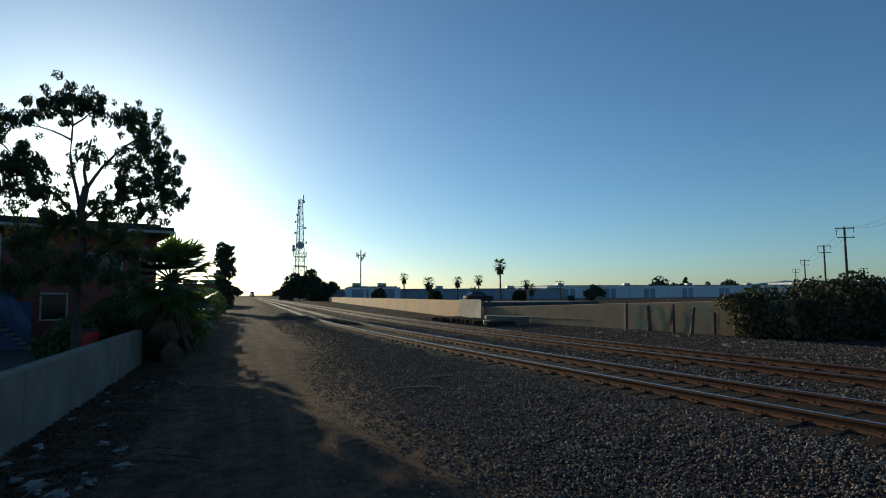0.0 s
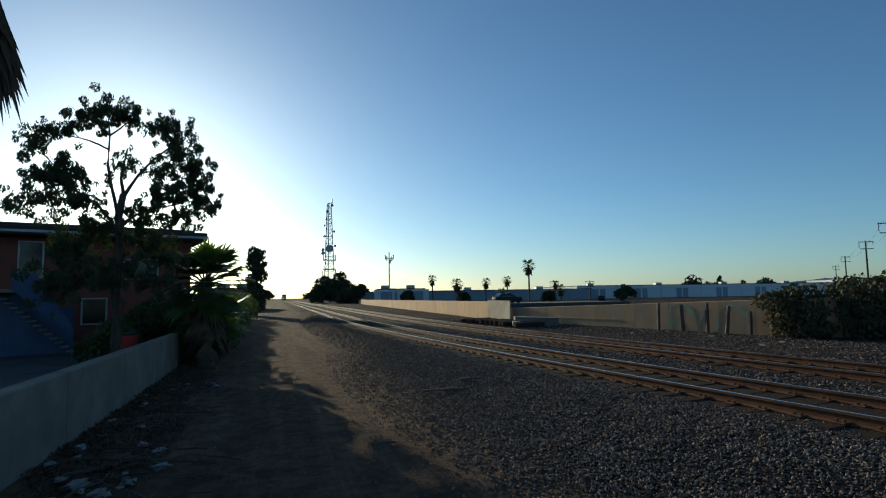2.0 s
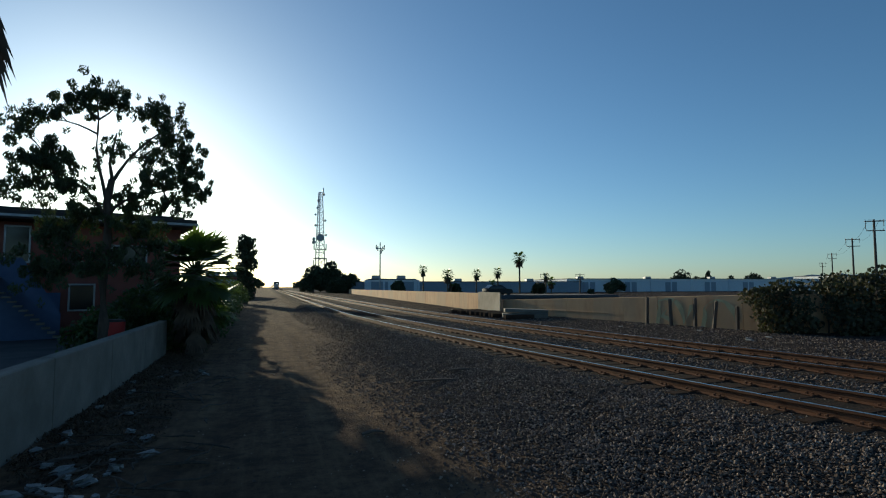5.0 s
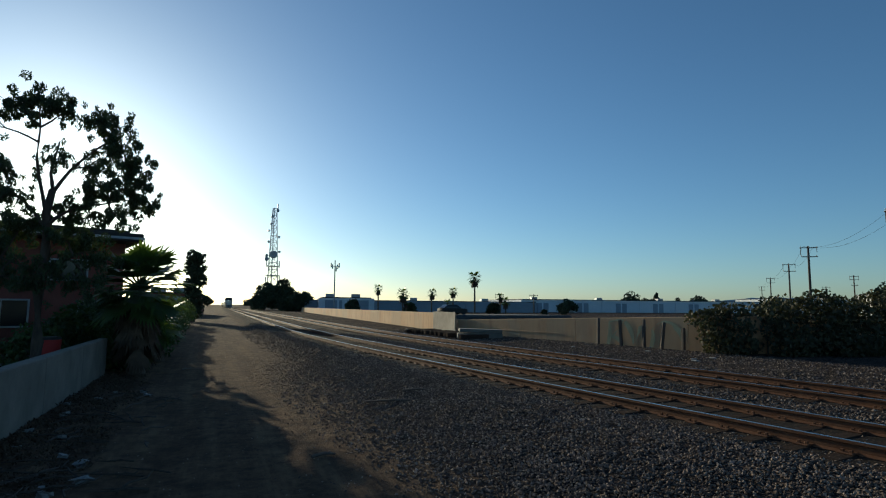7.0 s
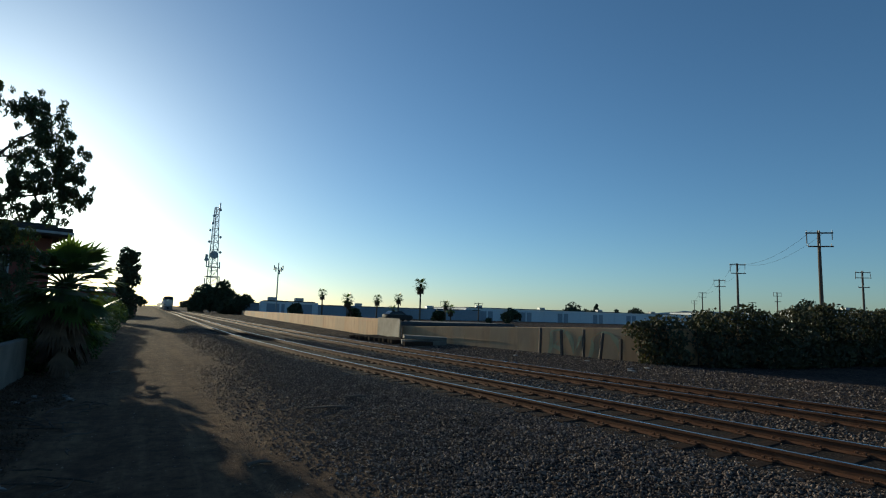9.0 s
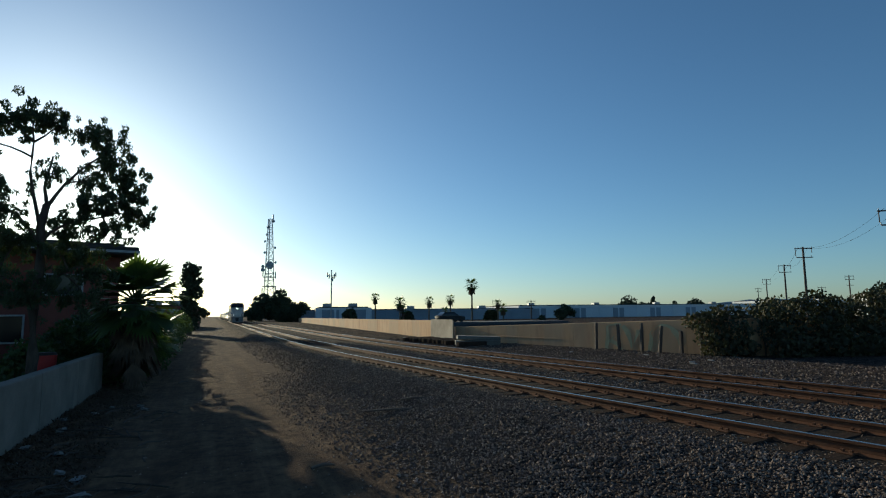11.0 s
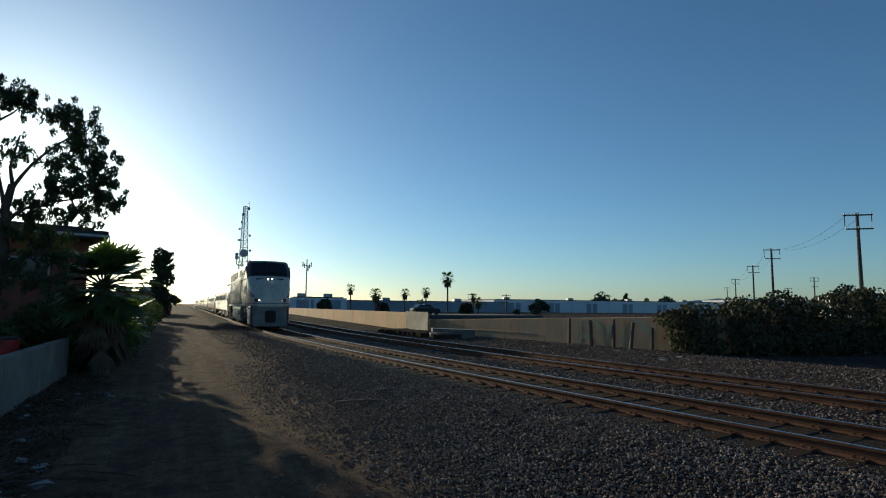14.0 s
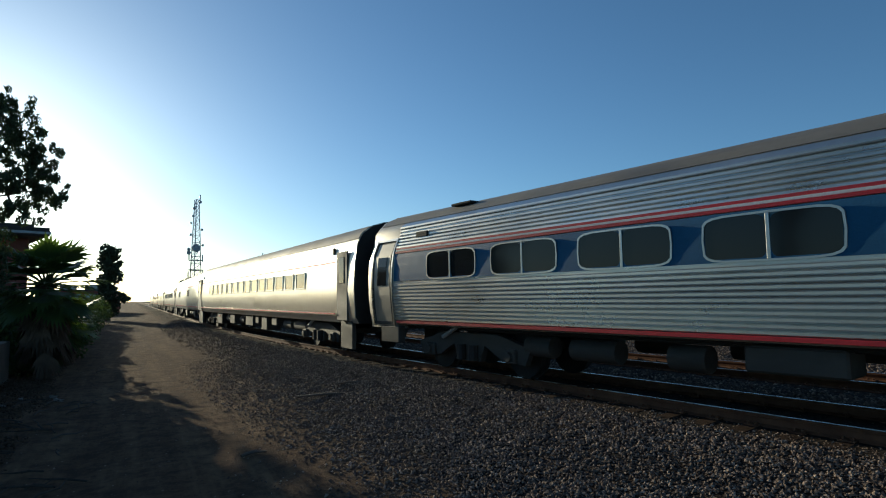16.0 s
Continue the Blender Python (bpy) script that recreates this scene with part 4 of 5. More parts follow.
def glass_material(name, tint, rough=0.12):
    t = Tree(name, rough, 0.0, 0.35)
    return t.done(tint)


GLASS_DARK = glass_material("dark_window_glass", (0.012, 0.014, 0.016))
apartment()


# ---- things on the ground ----
def junk():
    r = random.Random(33)
    pale = mottled("pale_plastic_rubbish", (0.27, 0.265, 0.255), (0.16, 0.155, 0.15), 5, 40, 0.6)
    for i in range(46):
        u = r.random()
        x, y = -2.8 + 1.7 * r.random() ** 2, 6.2 + 10.5 * u * u
        if i % 3 == 0:
            x, y = -2.6 + 1.0 * r.random(), 6.0 + 1.9 * r.random()
        b = B()
        s = r.uniform(0.05, 0.15)
        rs = np.random.RandomState(100 + i)
        ring = []
        for j in range(4):
            ring.append([(s * math.cos(k * 1.047) * (0.4 + 0.7 * rs.rand()), s * 0.7 * math.sin(k * 1.047) * (0.4 + 0.7 * rs.rand()), s * (0.16 * j + 0.2 * rs.rand())) for k in range(6)])
        b.loft(ring)
        ob = part("litter", b, pale, at=pose(x, y, ground_z(x, y) + 0.005, r.uniform(-15, 15), r.uniform(-15, 15), r.uniform(0, 360)))
        tagged(ob, "crumpled pale rubbish on dry dirt by the low wall", "litter", "litter by the wall")
    for i in range(70):
        x, y = -2.7 + 2.0 * r.random(), 6.2 + 9 * r.random() ** 1.5
        L, a = r.uniform(0.25, 0.9), r.uniform(0, 3.14)
        b = B().path([(-L / 2, 0, 0.02), (-L / 6, 0.03, 0.05), (L / 5, -0.02, 0.03), (L / 2, 0.04, 0.06)], [0.012, 0.014, 0.011, 0.005], 5)
        ob = part("dead_branch", b, BARK if i % 3 else POLEWOOD, at=pose(x, y, ground_z(x, y) + 0.01, 0, 0, math.degrees(a)))
        tagged(ob, "dry broken twig lying on the dirt", "twig", "dry twigs")
    spots = []
    for i in range(130):
        x, y = -2.9 + 1.3 * r.random() ** 1.6, 5.8 + 14 * r.random()
        spots.append(((x, y, 0.03), (0.3, 0.4, 0.04), 60))
    ob = part("leaf_litter", leaf_mesh("leaf_litter", DEADFROND, spots, 0.07, 9, 0.0, 0.4), None)
    tagged(ob, "brown dry leaves drifted along the low wall", "leaf litter", kind="stuff")
    for x, y, L, a in ((1.5, 8.2, 0.35, 10), (3.6, 11.6, 1.3, -12), (-0.8, 20.5, 0.5, 60), (4.3, 12.3, 0.7, -5)):
        ob = part("dead_branch", B().path([(-L / 2, 0, 0.03), (0, 0.03, 0.05), (L / 2, 0, 0.03)], [0.02, 0.025, 0.012], 6), POLEWOOD, at=pose(x, y, ground_z(x, y), 0, 0, a))
        tagged(ob, "grey stick lying on the gravel", "stick", "dry twigs")
    for i in range(16):
        o, s = GAP + r.uniform(3.6, 7.0), r.uniform(2, 30)
        x, y, _ = line(s, o)
        ob = part("litter", B().box((0, 0, 0.03), (r.uniform(0.08, 0.3), r.uniform(0.06, 0.2), 0.05), ch=0.02), pale, at=pose(x, y, ground_z(x, y), 0, 0, r.uniform(0, 180)))
        tagged(ob, "scrap of white rubbish on the far gravel", "litter", "litter beyond the tracks")


junk()


def tie_stack():
    stack = thing("tie_stack", pose(13.2, 33.2, 0.36, 0, 0, 97), "low stack of old timber ties by the wall", "timber stack")
    r = random.Random(1)
    for i in range(14):
        part("timber", B().box((-4.6 + i * 0.62, 0, 0.12), (0.24, 2.0, 0.22), pose(0, 0, 0, 0, 0, r.uniform(-6, 6)), 0.012), TIE, stack)


tie_stack()


def trackside_box():
    box = thing("concrete_trough", pose(13.9, 29.2, 0.36, 0, 0, -20), "grey concrete slabs stacked beside the far track", "concrete slab")
    part("slab", B().box((0, 0, 0.14), (2.5, 1.1, 0.26), ch=0.02), CONCRETE, box)
    part("slab", B().box((0.05, 0.1, 0.4), (2.4, 1.0, 0.2), pose(0, 0, 0, 0, 2, 2), 0.02), CONCRETE, box)


trackside_box()


def far_car(at, paint, label):
    car = thing("car", at, label, "car", "parked cars")
    ring = lambda x, w, z0, z1: [(x, -w, z0), (x, w, z0), (x, w, z1 * 0.9), (x, w * 0.9, z1), (x, -w * 0.9, z1), (x, -w, z1 * 0.9)]
    part("body", B().loft([ring(-2.2, 0.7, 0.4, 0.8), ring(-2.1, 0.85, 0.25, 0.95), ring(0.9, 0.88, 0.25, 0.95), ring(2.0, 0.85, 0.25, 0.85), ring(2.2, 0.7, 0.4, 0.7)]), paint, car, smooth=40)
    part("cabin", B().loft([ring(-1.9, 0.75, 0.9, 0.98), ring(-1.3, 0.68, 0.9, 1.45), ring(0.3, 0.66, 0.9, 1.47), ring(1.1, 0.75, 0.9, 0.98)]), GLASS_DARK, car, smooth=40)
    for x in (-1.4, 1.4):
        for y in (-0.8, 0.8):
            part("wheel", B().tube((x, y - 0.1, 0.32), (x, y + 0.1, 0.32), 0.32, None, 14), BLACK, car)


far_car(pose(32.32, 76.98, 0.9, 0, 0, 10), BLACK, "dark parked car behind the tan wall")
ramp = part("yard_mound", B().box((35.08, 78.34, 0.4), (30, 12, 1.0), ch=0.3), ASPHALT)
tagged(ramp, "raised asphalt yard behind the tan wall", "pavement", kind="structure")
for x, y in ((69.4, 111.5), (74.5, 111.5)):
    far_tree(pose(x, y, 0), 1.6, 1.9, 700, "small clipped dark tree before the warehouse", int(x), 0.15, 0.3, 0.8, "tree", "clipped trees")


def red_bin():
    can = thing("red_container", pose(-4.3, 19.0, 0.11), "small red plastic container behind the low wall", "container")
    part("body", B().tube((0, 0, 0), (0, 0, 1.0), 0.26, 0.3, 14), REDPAINT, can, smooth=40)
    part("lid", B().tube((0, 0, 1.0), (0, 0, 1.07), 0.31, 0.26, 14), BLACK, can, smooth=40)


red_bin()


# ---- the train ----
def loco_paint():
    """Silver-grey body with a deep blue band that tapers to the nose."""
    t = Tree("locomotive_paint", 0.35, 0.0, 0.6)
    x, y, z = t.xyz()
    u = t.span(x, 4.6, 7.9)
    arc = t.calc("SQRT", t.calc("SUBTRACT", 1.0, t.calc("MULTIPLY", u, u)))
    top = t.calc("ADD", t.calc("MULTIPLY_ADD", arc, 0.9, 2.12), t.span(x, 4.05, 4.25, 1.45, 0.0, True))
    low = t.span(x, 4.4, 7.9, 2.58, 2.12)
    band = t.calc("MULTIPLY", t.calc("LESS_THAN", z, top), t.calc("GREATER_THAN", z, low))
    silver = t.mix(t.span(t.noise(1.2, 5, (0.4, 1, 2)), 0.35, 0.7), (0.54, 0.50, 0.42), (0.45, 0.415, 0.345))
    silver = t.mix(t.span(t.noise(7, 6, (1, 1, 0.15)), 0.5, 0.75, 0, 0.55), silver, (0.27, 0.255, 0.22))
    blue = t.mix(t.span(t.noise(2.0, 5), 0.4, 0.7), (0.012, 0.040, 0.17), (0.017, 0.052, 0.20))
    col = t.mix(band, silver, blue)
    col = t.mix(t.calc("GREATER_THAN", z, 4.42), col, t.mix(t.span(t.noise(3, 5), 0.4, 0.65), (0.24, 0.22, 0.185), (0.33, 0.31, 0.27)))
    sill = t.calc("MULTIPLY_ADD", t.calc("SUBTRACT", x, 5.9), 0.22, 3.4)
    glazed = t.calc("MULTIPLY", t.calc("MULTIPLY", t.calc("GREATER_THAN", x, 5.9), t.calc("GREATER_THAN", z, sill)), t.calc("LESS_THAN", z, 4.6))
    col = t.mix(glazed, col, (0.012, 0.013, 0.015))
    # Light grime all over; its rise toward the nose paints shade into the colour.
    grime_and_nose_shade = t.calc("MULTIPLY", t.span(t.noise(2.5, 6, (1, 1, 0.35), 0.7), 0.4, 0.7), t.span(x, 5.8, 7.2, 0.15, 0.35))
    col = t.mix(grime_and_nose_shade, col, (0.12, 0.11, 0.095))
    stripe = t.calc("MULTIPLY", t.calc("LESS_THAN", z, 1.75), t.calc("GREATER_THAN", z, 1.70))
    col = t.mix(stripe, col, (0.02, 0.05, 0.17))
    t.put(t.p.inputs["Metallic"], t.calc("MULTIPLY", t.calc("SUBTRACT", 1.0, t.calc("MAXIMUM", band, glazed)), t.span(x, 5.0, 6.5, 0.6, 0.1)))
    return t.done(col, t.noise(30, 3), 0.04, 0.005, t.span(t.noise(3, 4), 0.3, 0.7, 0.3, 0.45))


def steel(name, a, b, rough=0.3, metal=0.9):
    t = Tree(name, rough, metal, 0.5)
    col = t.mix(t.span(t.noise(0.8, 5, (0.5, 1, 2)), 0.35, 0.68), a, b)
    col = t.mix(t.span(t.noise(5, 6, (2.5, 1, 0.12)), 0.5, 0.8, 0, 0.12), col, (a[0] * 0.5, a[1] * 0.47, a[2] * 0.42))
    return t.done(col, rough=t.span(t.noise(2.2, 5, (0.4, 1, 1)), 0.3, 0.7, rough * 0.85, rough * 1.25))


LOCO = loco_paint()
STEEL = steel("fluted_stainless_steel", (0.64, 0.615, 0.57), (0.54, 0.515, 0.47), 0.3)
CREAM = steel("smooth_dull_aluminium_side", (0.72, 0.69, 0.62), (0.63, 0.60, 0.53), 0.38, 0.8)
ROOFSTEEL = steel("grimy_roof_steel", (0.24, 0.215, 0.18), (0.16, 0.145, 0.125), 0.6, 0.3)
FRAMEGREY = steel("dusty_grey_underframe", (0.085, 0.078, 0.068), (0.045, 0.042, 0.038), 0.7, 0.3)
LIGHTGREY = steel("light_grey_paint", (0.30, 0.295, 0.275), (0.22, 0.215, 0.20), 0.55, 0.1)
BANDBLUE = mottled("blue_window_band", (0.03, 0.12, 0.23), (0.024, 0.10, 0.20), 1, 40, 0.6, spec=0.2)
STRIPERED = mottled("red_stripe", (0.55, 0.03, 0.04), (0.45, 0.03, 0.04), 1, 40, 0.4)
STRIPEWHITE = mottled("white_stripe", (0.75, 0.75, 0.73), (0.65, 0.65, 0.62), 1, 40, 0.4)
CHROME = steel("bright_window_frame", (0.52, 0.52, 0.51), (0.40, 0.40, 0.39), 0.3, 1.0)
LAMPGLOW = glow("headlight_glow", (1.0, 0.93, 0.8), 5.0)
ENDSTEEL = steel("dull_coach_end_steel", (0.40, 0.37, 0.32), (0.31, 0.285, 0.245), 0.45, 0.6)
# Darker than the light grey paint: the front end's shade is in this colour.
PILOTGREY = steel("shade_darkened_apron_paint", (0.20, 0.195, 0.18), (0.12, 0.115, 0.105), 0.6, 0.1)
LAMPDIM = glow("lit_marker_lens", (1.0, 0.9, 0.75), 0.3)


def bogie(parent, x, wheels=(-1.3, 1.3), r=0.46, mat=None):
    mat = mat or FRAMEGREY
    bg = part("bogie", B().box((x, 0, 0.62), (wheels[1] - wheels[0] + 0.5, 1.7, 0.16)), mat, parent)
    for side in (-1, 1):
        y = side * 1.1
        fr = B().slab([(x + wheels[0] - 0.5, 0.62), (x + wheels[0] - 0.35, 0.30), (x + wheels[0] + 0.3, 0.36), (x - 0.5, 0.62), (x - 0.35, 0.28), (x + 0.35, 0.28), (x + 0.5, 0.62), (x + wheels[1] - 0.3, 0.36), (x + wheels[1] + 0.35, 0.30), (x + wheels[1] + 0.5, 0.62), (x + 0.9, 0.86), (x - 0.9, 0.86)], 0.14, Matrix.Translation((0, y, 0)))
        part("side_frame", fr, mat, bg)
        [part("spring", B().tube((x + q, y + side * 0.12, 0.3), (x + q, y + side * 0.12, 0.62), 0.11, None, 10), BLACK, bg) for q in (-0.2, 0.2)]
        for wx in wheels:
            part("journal_box", B().box((x + wx, y + side * 0.06, r), (0.3, 0.2, 0.28), ch=0.03).tube((x + wx, y + side * 0.1, r), (x + wx, y + side * 0.22, r), 0.11, 0.09, 10), mat, bg)
        part("damper", B().tube((x - 0.8, y + side * 0.15, 0.75), (x - 0.15, y + side * 0.15, 1.05), 0.05, None, 8), LIGHTGREY, bg)
    for wx in wheels:
        for side in (-1, 1):
            part("wheel", B().tube((x + wx, side * 0.68, r), (x + wx, side * 0.82, r), r, r * 0.99, 26).tube((x + wx, side * 0.60, r), (x + wx, side * 0.68, r), r + 0.03, None, 26), BLACK, bg, smooth=40)
    return bg


def body_ring(x, w, z0, zmid, ztop, n=13, power=3.2):
    """One cross-section: straight sides, then a rounded roof."""
    out = [(x, w * 0.97, z0), (x, w, z0 + 0.12), (x, w, zmid)]
    for i in range(1, n):
        a = math.pi * i / n
        c, s = math.cos(a), math.sin(a)
        out.append((x, w * math.copysign(abs(c) ** (2 / power), c), zmid + (ztop - zmid) * s ** (2 / power)))
    out += [(x, -w, zmid), (x, -w, z0 + 0.12), (x, -w * 0.97, z0)]
    return out


def locomotive():
    lo = thing("locomotive", Matrix(), "silver and blue streamlined diesel passenger locomotive, headlights lit", "locomotive")
    W, FL = 1.55, 1.25
    hood = B().loft([body_ring(x, W, FL, 4.05, zt) for x, zt in ((-8.35, 4.42), (-8.25, 4.5), (-4.0, 4.5), (2.2, 4.5))])
    part("hood", hood, LOCO, lo, "blue and silver hood side", smooth=35)
    nose = []
    for x, w, zm, zt, pw in ((2.2, 1.56, 3.8, 4.58, 3.4), (2.6, 1.56, 3.8, 4.80, 3.4), (4.2, 1.55, 3.85, 4.88, 3.4), (4.9, 1.53, 3.85, 4.84, 3.3), (5.4, 1.52, 3.75, 4.62, 3.1), (6.0, 1.5, 3.4, 4.14, 3.0), (6.6, 1.48, 3.05, 3.62, 2.9), (7.2, 1.45, 2.75, 3.34, 2.8), (7.8, 1.38, 2.45, 3.0, 2.6), (8.2, 1.27, 2.15, 2.62, 2.5), (8.45, 1.12, 1.85, 2.26, 2.4), (8.57, 0.97, 1.65, 2.05, 2.3), (8.6, 0.8, 1.4, 1.6, 2.2)):
        nose.append(body_ring(x, w, FL, zm, zt, 13, pw))
    part("cab", B().loft(nose), LOCO, lo, "rounded silver cab and nose with blue swoosh", smooth=60)
    # roof
    part("roof_hatch", B().loft([body_ring(x, 1.05, 4.3, 4.4, z, 9, 3) for x, z in ((-3.2, 4.5), (-2.6, 4.68), (-0.3, 4.70), (0.2, 4.52))]), ROOFSTEEL, lo, smooth=40)
    part("roof_fan", B().tube((-6.2, 0, 4.4), (-6.2, 0, 4.55), 0.75, None, 18).tube((-4.6, 0, 4.4), (-4.6, 0, 4.55), 0.75, None, 18), ROOFSTEEL, lo)
    part("cab_roof", B().loft([body_ring(x, w, zm, zm + 0.01, zt, 13, 2.6) for x, w, zm, zt in ((2.25, 1.36, 4.3, 4.60), (2.62, 1.42, 4.46, 4.82), (4.2, 1.42, 4.52, 4.90), (4.95, 1.36, 4.5, 4.86), (5.42, 1.2, 4.42, 4.64))]), ROOFSTEEL, lo, smooth=50)
    for side in (-1, 1):
        y = side * (W + 0.012)
        for x in (-8.00, -7.64, -7.20, -6.71, -5.73, -4.67, -3.70, -2.99, -1.97, -1.25, -0.50, 0.21, 0.65, 1.14, 1.45, 1.89):
            part("rib", B().box((x, side * (W + 0.002), 2.4), (0.04, 0.03, 1.95), ch=0.01), LOCO, lo)
        for x, w, z, h in ((-7.28, 1.0, 3.8, 0.56), (-5.6, 1.36, 3.84, 0.62), (-4.14, 1.36, 3.84, 0.62), (-2.36, 1.5, 3.88, 0.5), (0.69, 1.05, 3.88, 0.48)):
            grille = part("grille", B().box((x, y, z), (w, 0.04, h), ch=0.01), BLACK, lo, "dark louvred air intake")
            for k in range(5):
                part("louvre", B().box((x, y + side * 0.02, z - h / 2 + h * (k + 0.5) / 5), (w * 0.96, 0.05, 0.02), ch=0.004), ROOFSTEEL if x > -5 else LIGHTGREY, grille)
        door = part("cab_door", B().box((2.55, y, 2.9), (0.72, 0.05, 2.0), ch=0.02), LOCO, lo)
        part("door_window", B().box((2.55, y + side * 0.03, 3.45), (0.45, 0.02, 0.7), ch=0.008), GLASS_DARK, door)
        for x in (2.1, 3.02):
            part("grab_rail", B().tube((x, y + side * 0.09, 1.3), (x, y + side * 0.09, 3.95), 0.022, None, 6), CHROME, lo)
        win = part("side_window", B().box((3.85, y, 3.62), (1.25, 0.05, 0.72), ch=0.02), BLACK, lo)
        part("pane", B().box((3.5, y + side * 0.03, 3.62), (0.5, 0.02, 0.62), ch=0.006), GLASS_DARK, win)
        part("pane", B().box((4.15, y + side * 0.03, 3.62), (0.5, 0.02, 0.62), ch=0.006), GLASS_DARK, win)
        part("window_post", B().box((3.85, y + side * 0.035, 3.62), (0.05, 0.03, 0.68), ch=0.006), CHROME, win)
        part("sill", B().box((-2.95, y, 1.28), (10.9, 0.06, 0.08), ch=0.015), LIGHTGREY, lo)
        prof = ((1.53, 1.22), (1.55, 1.1), (1.55, 0.7), (1.42, 0.42), (1.2, 0.3), (0.2, 0.3), (0.2, 1.22))
        tank = B().loft([[(x + e * 0.55 * (1.22 - z1), side * y1, z1) for y1, z1 in prof] for x, e in ((-4.75, 1), (1.6, -1))])
        tk = part("fuel_tank", tank, LOCO, lo, "broad silver fuel tank skirt with bolted panels", smooth=30)
        for z1, y1 in ((1.02, 1.55), (0.92, 1.55), (0.82, 1.55), (0.72, 1.55), (0.58, 1.495), (0.46, 1.44)):
            part("tank_rib", B().box((-1.58, side * y1, z1), (5.6, 0.025, 0.018), ch=0.004), PILOTGREY, tk)
        for k in range(7):
            px_ = -4.1 + 0.85 * k
            part("panel_seam", B().box((px_, side * 1.55, 0.9), (0.025, 0.03, 0.42), ch=0.004), PILOTGREY, tk)
            for z1 in (1.0, 0.8):
                part("latch", B().box((px_ + 0.09, side * 1.56, z1), (0.07, 0.03, 0.05), ch=0.008), FRAMEGREY, tk)
        part("gauge_slot", B().box((0.55, side * 1.552, 0.88), (0.1, 0.02, 0.34), ch=0.004), BLACK, tk)
        for k in range(22):
            part("rivet", B().box((-7.9 + 0.45 * k, side * 1.585, 1.27), (0.05, 0.03, 0.03), ch=0.006), FRAMEGREY, lo)
        for z1, x1, wd in ((0.95, 4.6, 3.4), (0.7, 4.2, 1.0), (0.66, 5.6, 0.7)):
            part("brake_pipe", B().tube((x1 - wd / 2, side * 1.3, z1), (x1 + wd / 2, side * 1.3, z1 + 0.03), 0.035, None, 6), LIGHTGREY, lo)
        for x1 in (-7.2, -6.4, -5.3, 3.5, 4.4, 5.5):
            part("hanger", B().box((x1, side * 1.3, 0.98), (0.09, 0.07, 0.36), ch=0.01).tube((x1, side * 1.3, 0.85), (x1 + 0.3, side * 1.3, 0.6), 0.04, None, 6), FRAMEGREY, lo)
        for x1 in (-6.9, 3.9):
            part("brake_cylinder", B().tube((x1, side * 1.24, 0.86), (x1 + 0.7, side * 1.24, 0.86), 0.13, None, 12), FRAMEGREY, lo, smooth=40)
        part("truck_step", B().box((-5.7, side * 1.42, 0.42), (0.6, 0.24, 0.05)).box((-5.95, side * 1.42, 0.62), (0.05, 0.05, 0.4)).box((-5.45, side * 1.42, 0.62), (0.05, 0.05, 0.4)), LIGHTGREY, lo)
        for x1 in (7.9, 7.5, 7.1):
            part("bolt", B().box((x1, side * 1.455, 1.15), (0.05, 0.04, 0.05), ch=0.01).box((x1, side * 1.455, 0.62), (0.05, 0.04, 0.05), ch=0.01), FRAMEGREY, lo)
        part("nose_seam", B().box((6.2, side * 1.50, 2.2), (0.025, 0.03, 1.7), ch=0.004).box((4.3, side * 1.56, 2.0), (2.6, 0.03, 0.025), ch=0.004), FRAMEGREY, lo)
        part("skirt", B().slab([(5.9, 1.28), (8.1, 1.28), (8.1, 0.3), (7.3, 0.24), (6.9, 0.55), (6.4, 1.05)], 0.06, Matrix.Translation((0, side * 1.42, 0))), PILOTGREY, lo, "grey side skirt below the cab")
        lad = part("cab_ladder", B().box((2.35, side * 1.5, 0.85), (0.05, 0.06, 1.0)).box((2.85, side * 1.5, 0.85), (0.05, 0.06, 1.0)), LIGHTGREY, lo)
        for z in (0.42, 0.75, 1.05):
            part("step", B().box((2.6, side * 1.5, z), (0.5, 0.2, 0.05)), LIGHTGREY, lad)
        # Black blocks on the flat side carry the dark of the step recesses.
        for z in (1.5, 1.85):
            part("step_recess", B().box((2.6, y - side * 0.002, z), (0.35, 0.05, 0.22)), BLACK, lad)
        rl = part("rear_ladder", B().box((-8.95, side * 1.45, 0.75), (0.05, 0.06, 0.95)).box((-8.5, side * 1.45, 0.75), (0.05, 0.06, 0.95)).tube((-8.95, side * 1.45, 1.3), (-8.95, side * 1.45, 2.3), 0.022, None, 6).tube((-8.95, side * 1.45, 2.3), (-8.4, side * 1.45, 2.3), 0.022, None, 6), LIGHTGREY, lo)
        for z in (0.35, 0.62, 0.9):
            part("step", B().box((-8.72, side * 1.45, z), (0.45, 0.2, 0.04)), LIGHTGREY, rl)
        hl = part("headlight", B().box((8.36, side * 0.99, 1.72), (0.46, 0.46, 0.26), ch=0.07), BLACK, lo, "dark oval headlight housing")
        part("lamp", B().tube((8.55, side * 0.90, 1.72), (8.615, side * 0.90, 1.72), 0.065, 0.06, 14), LAMPGLOW if side < 0 else LAMPDIM, hl, "lit round headlamp")
        part("marker", B().tube((8.52, side * 1.11, 1.72), (8.605, side * 1.11, 1.72), 0.07, 0.065, 12), REDPAINT, hl)
        up = part("upper_headlight", B().tube((6.9, side * 0.14, 3.3), (7.42, side * 0.14, 3.3), 0.12, 0.12, 14), BLACK, lo)
        part("lamp", B().tube((7.38, side * 0.14, 3.3), (7.435, side * 0.14, 3.3), 0.06, 0.06, 14), LAMPGLOW, up, "lit round headlamp")
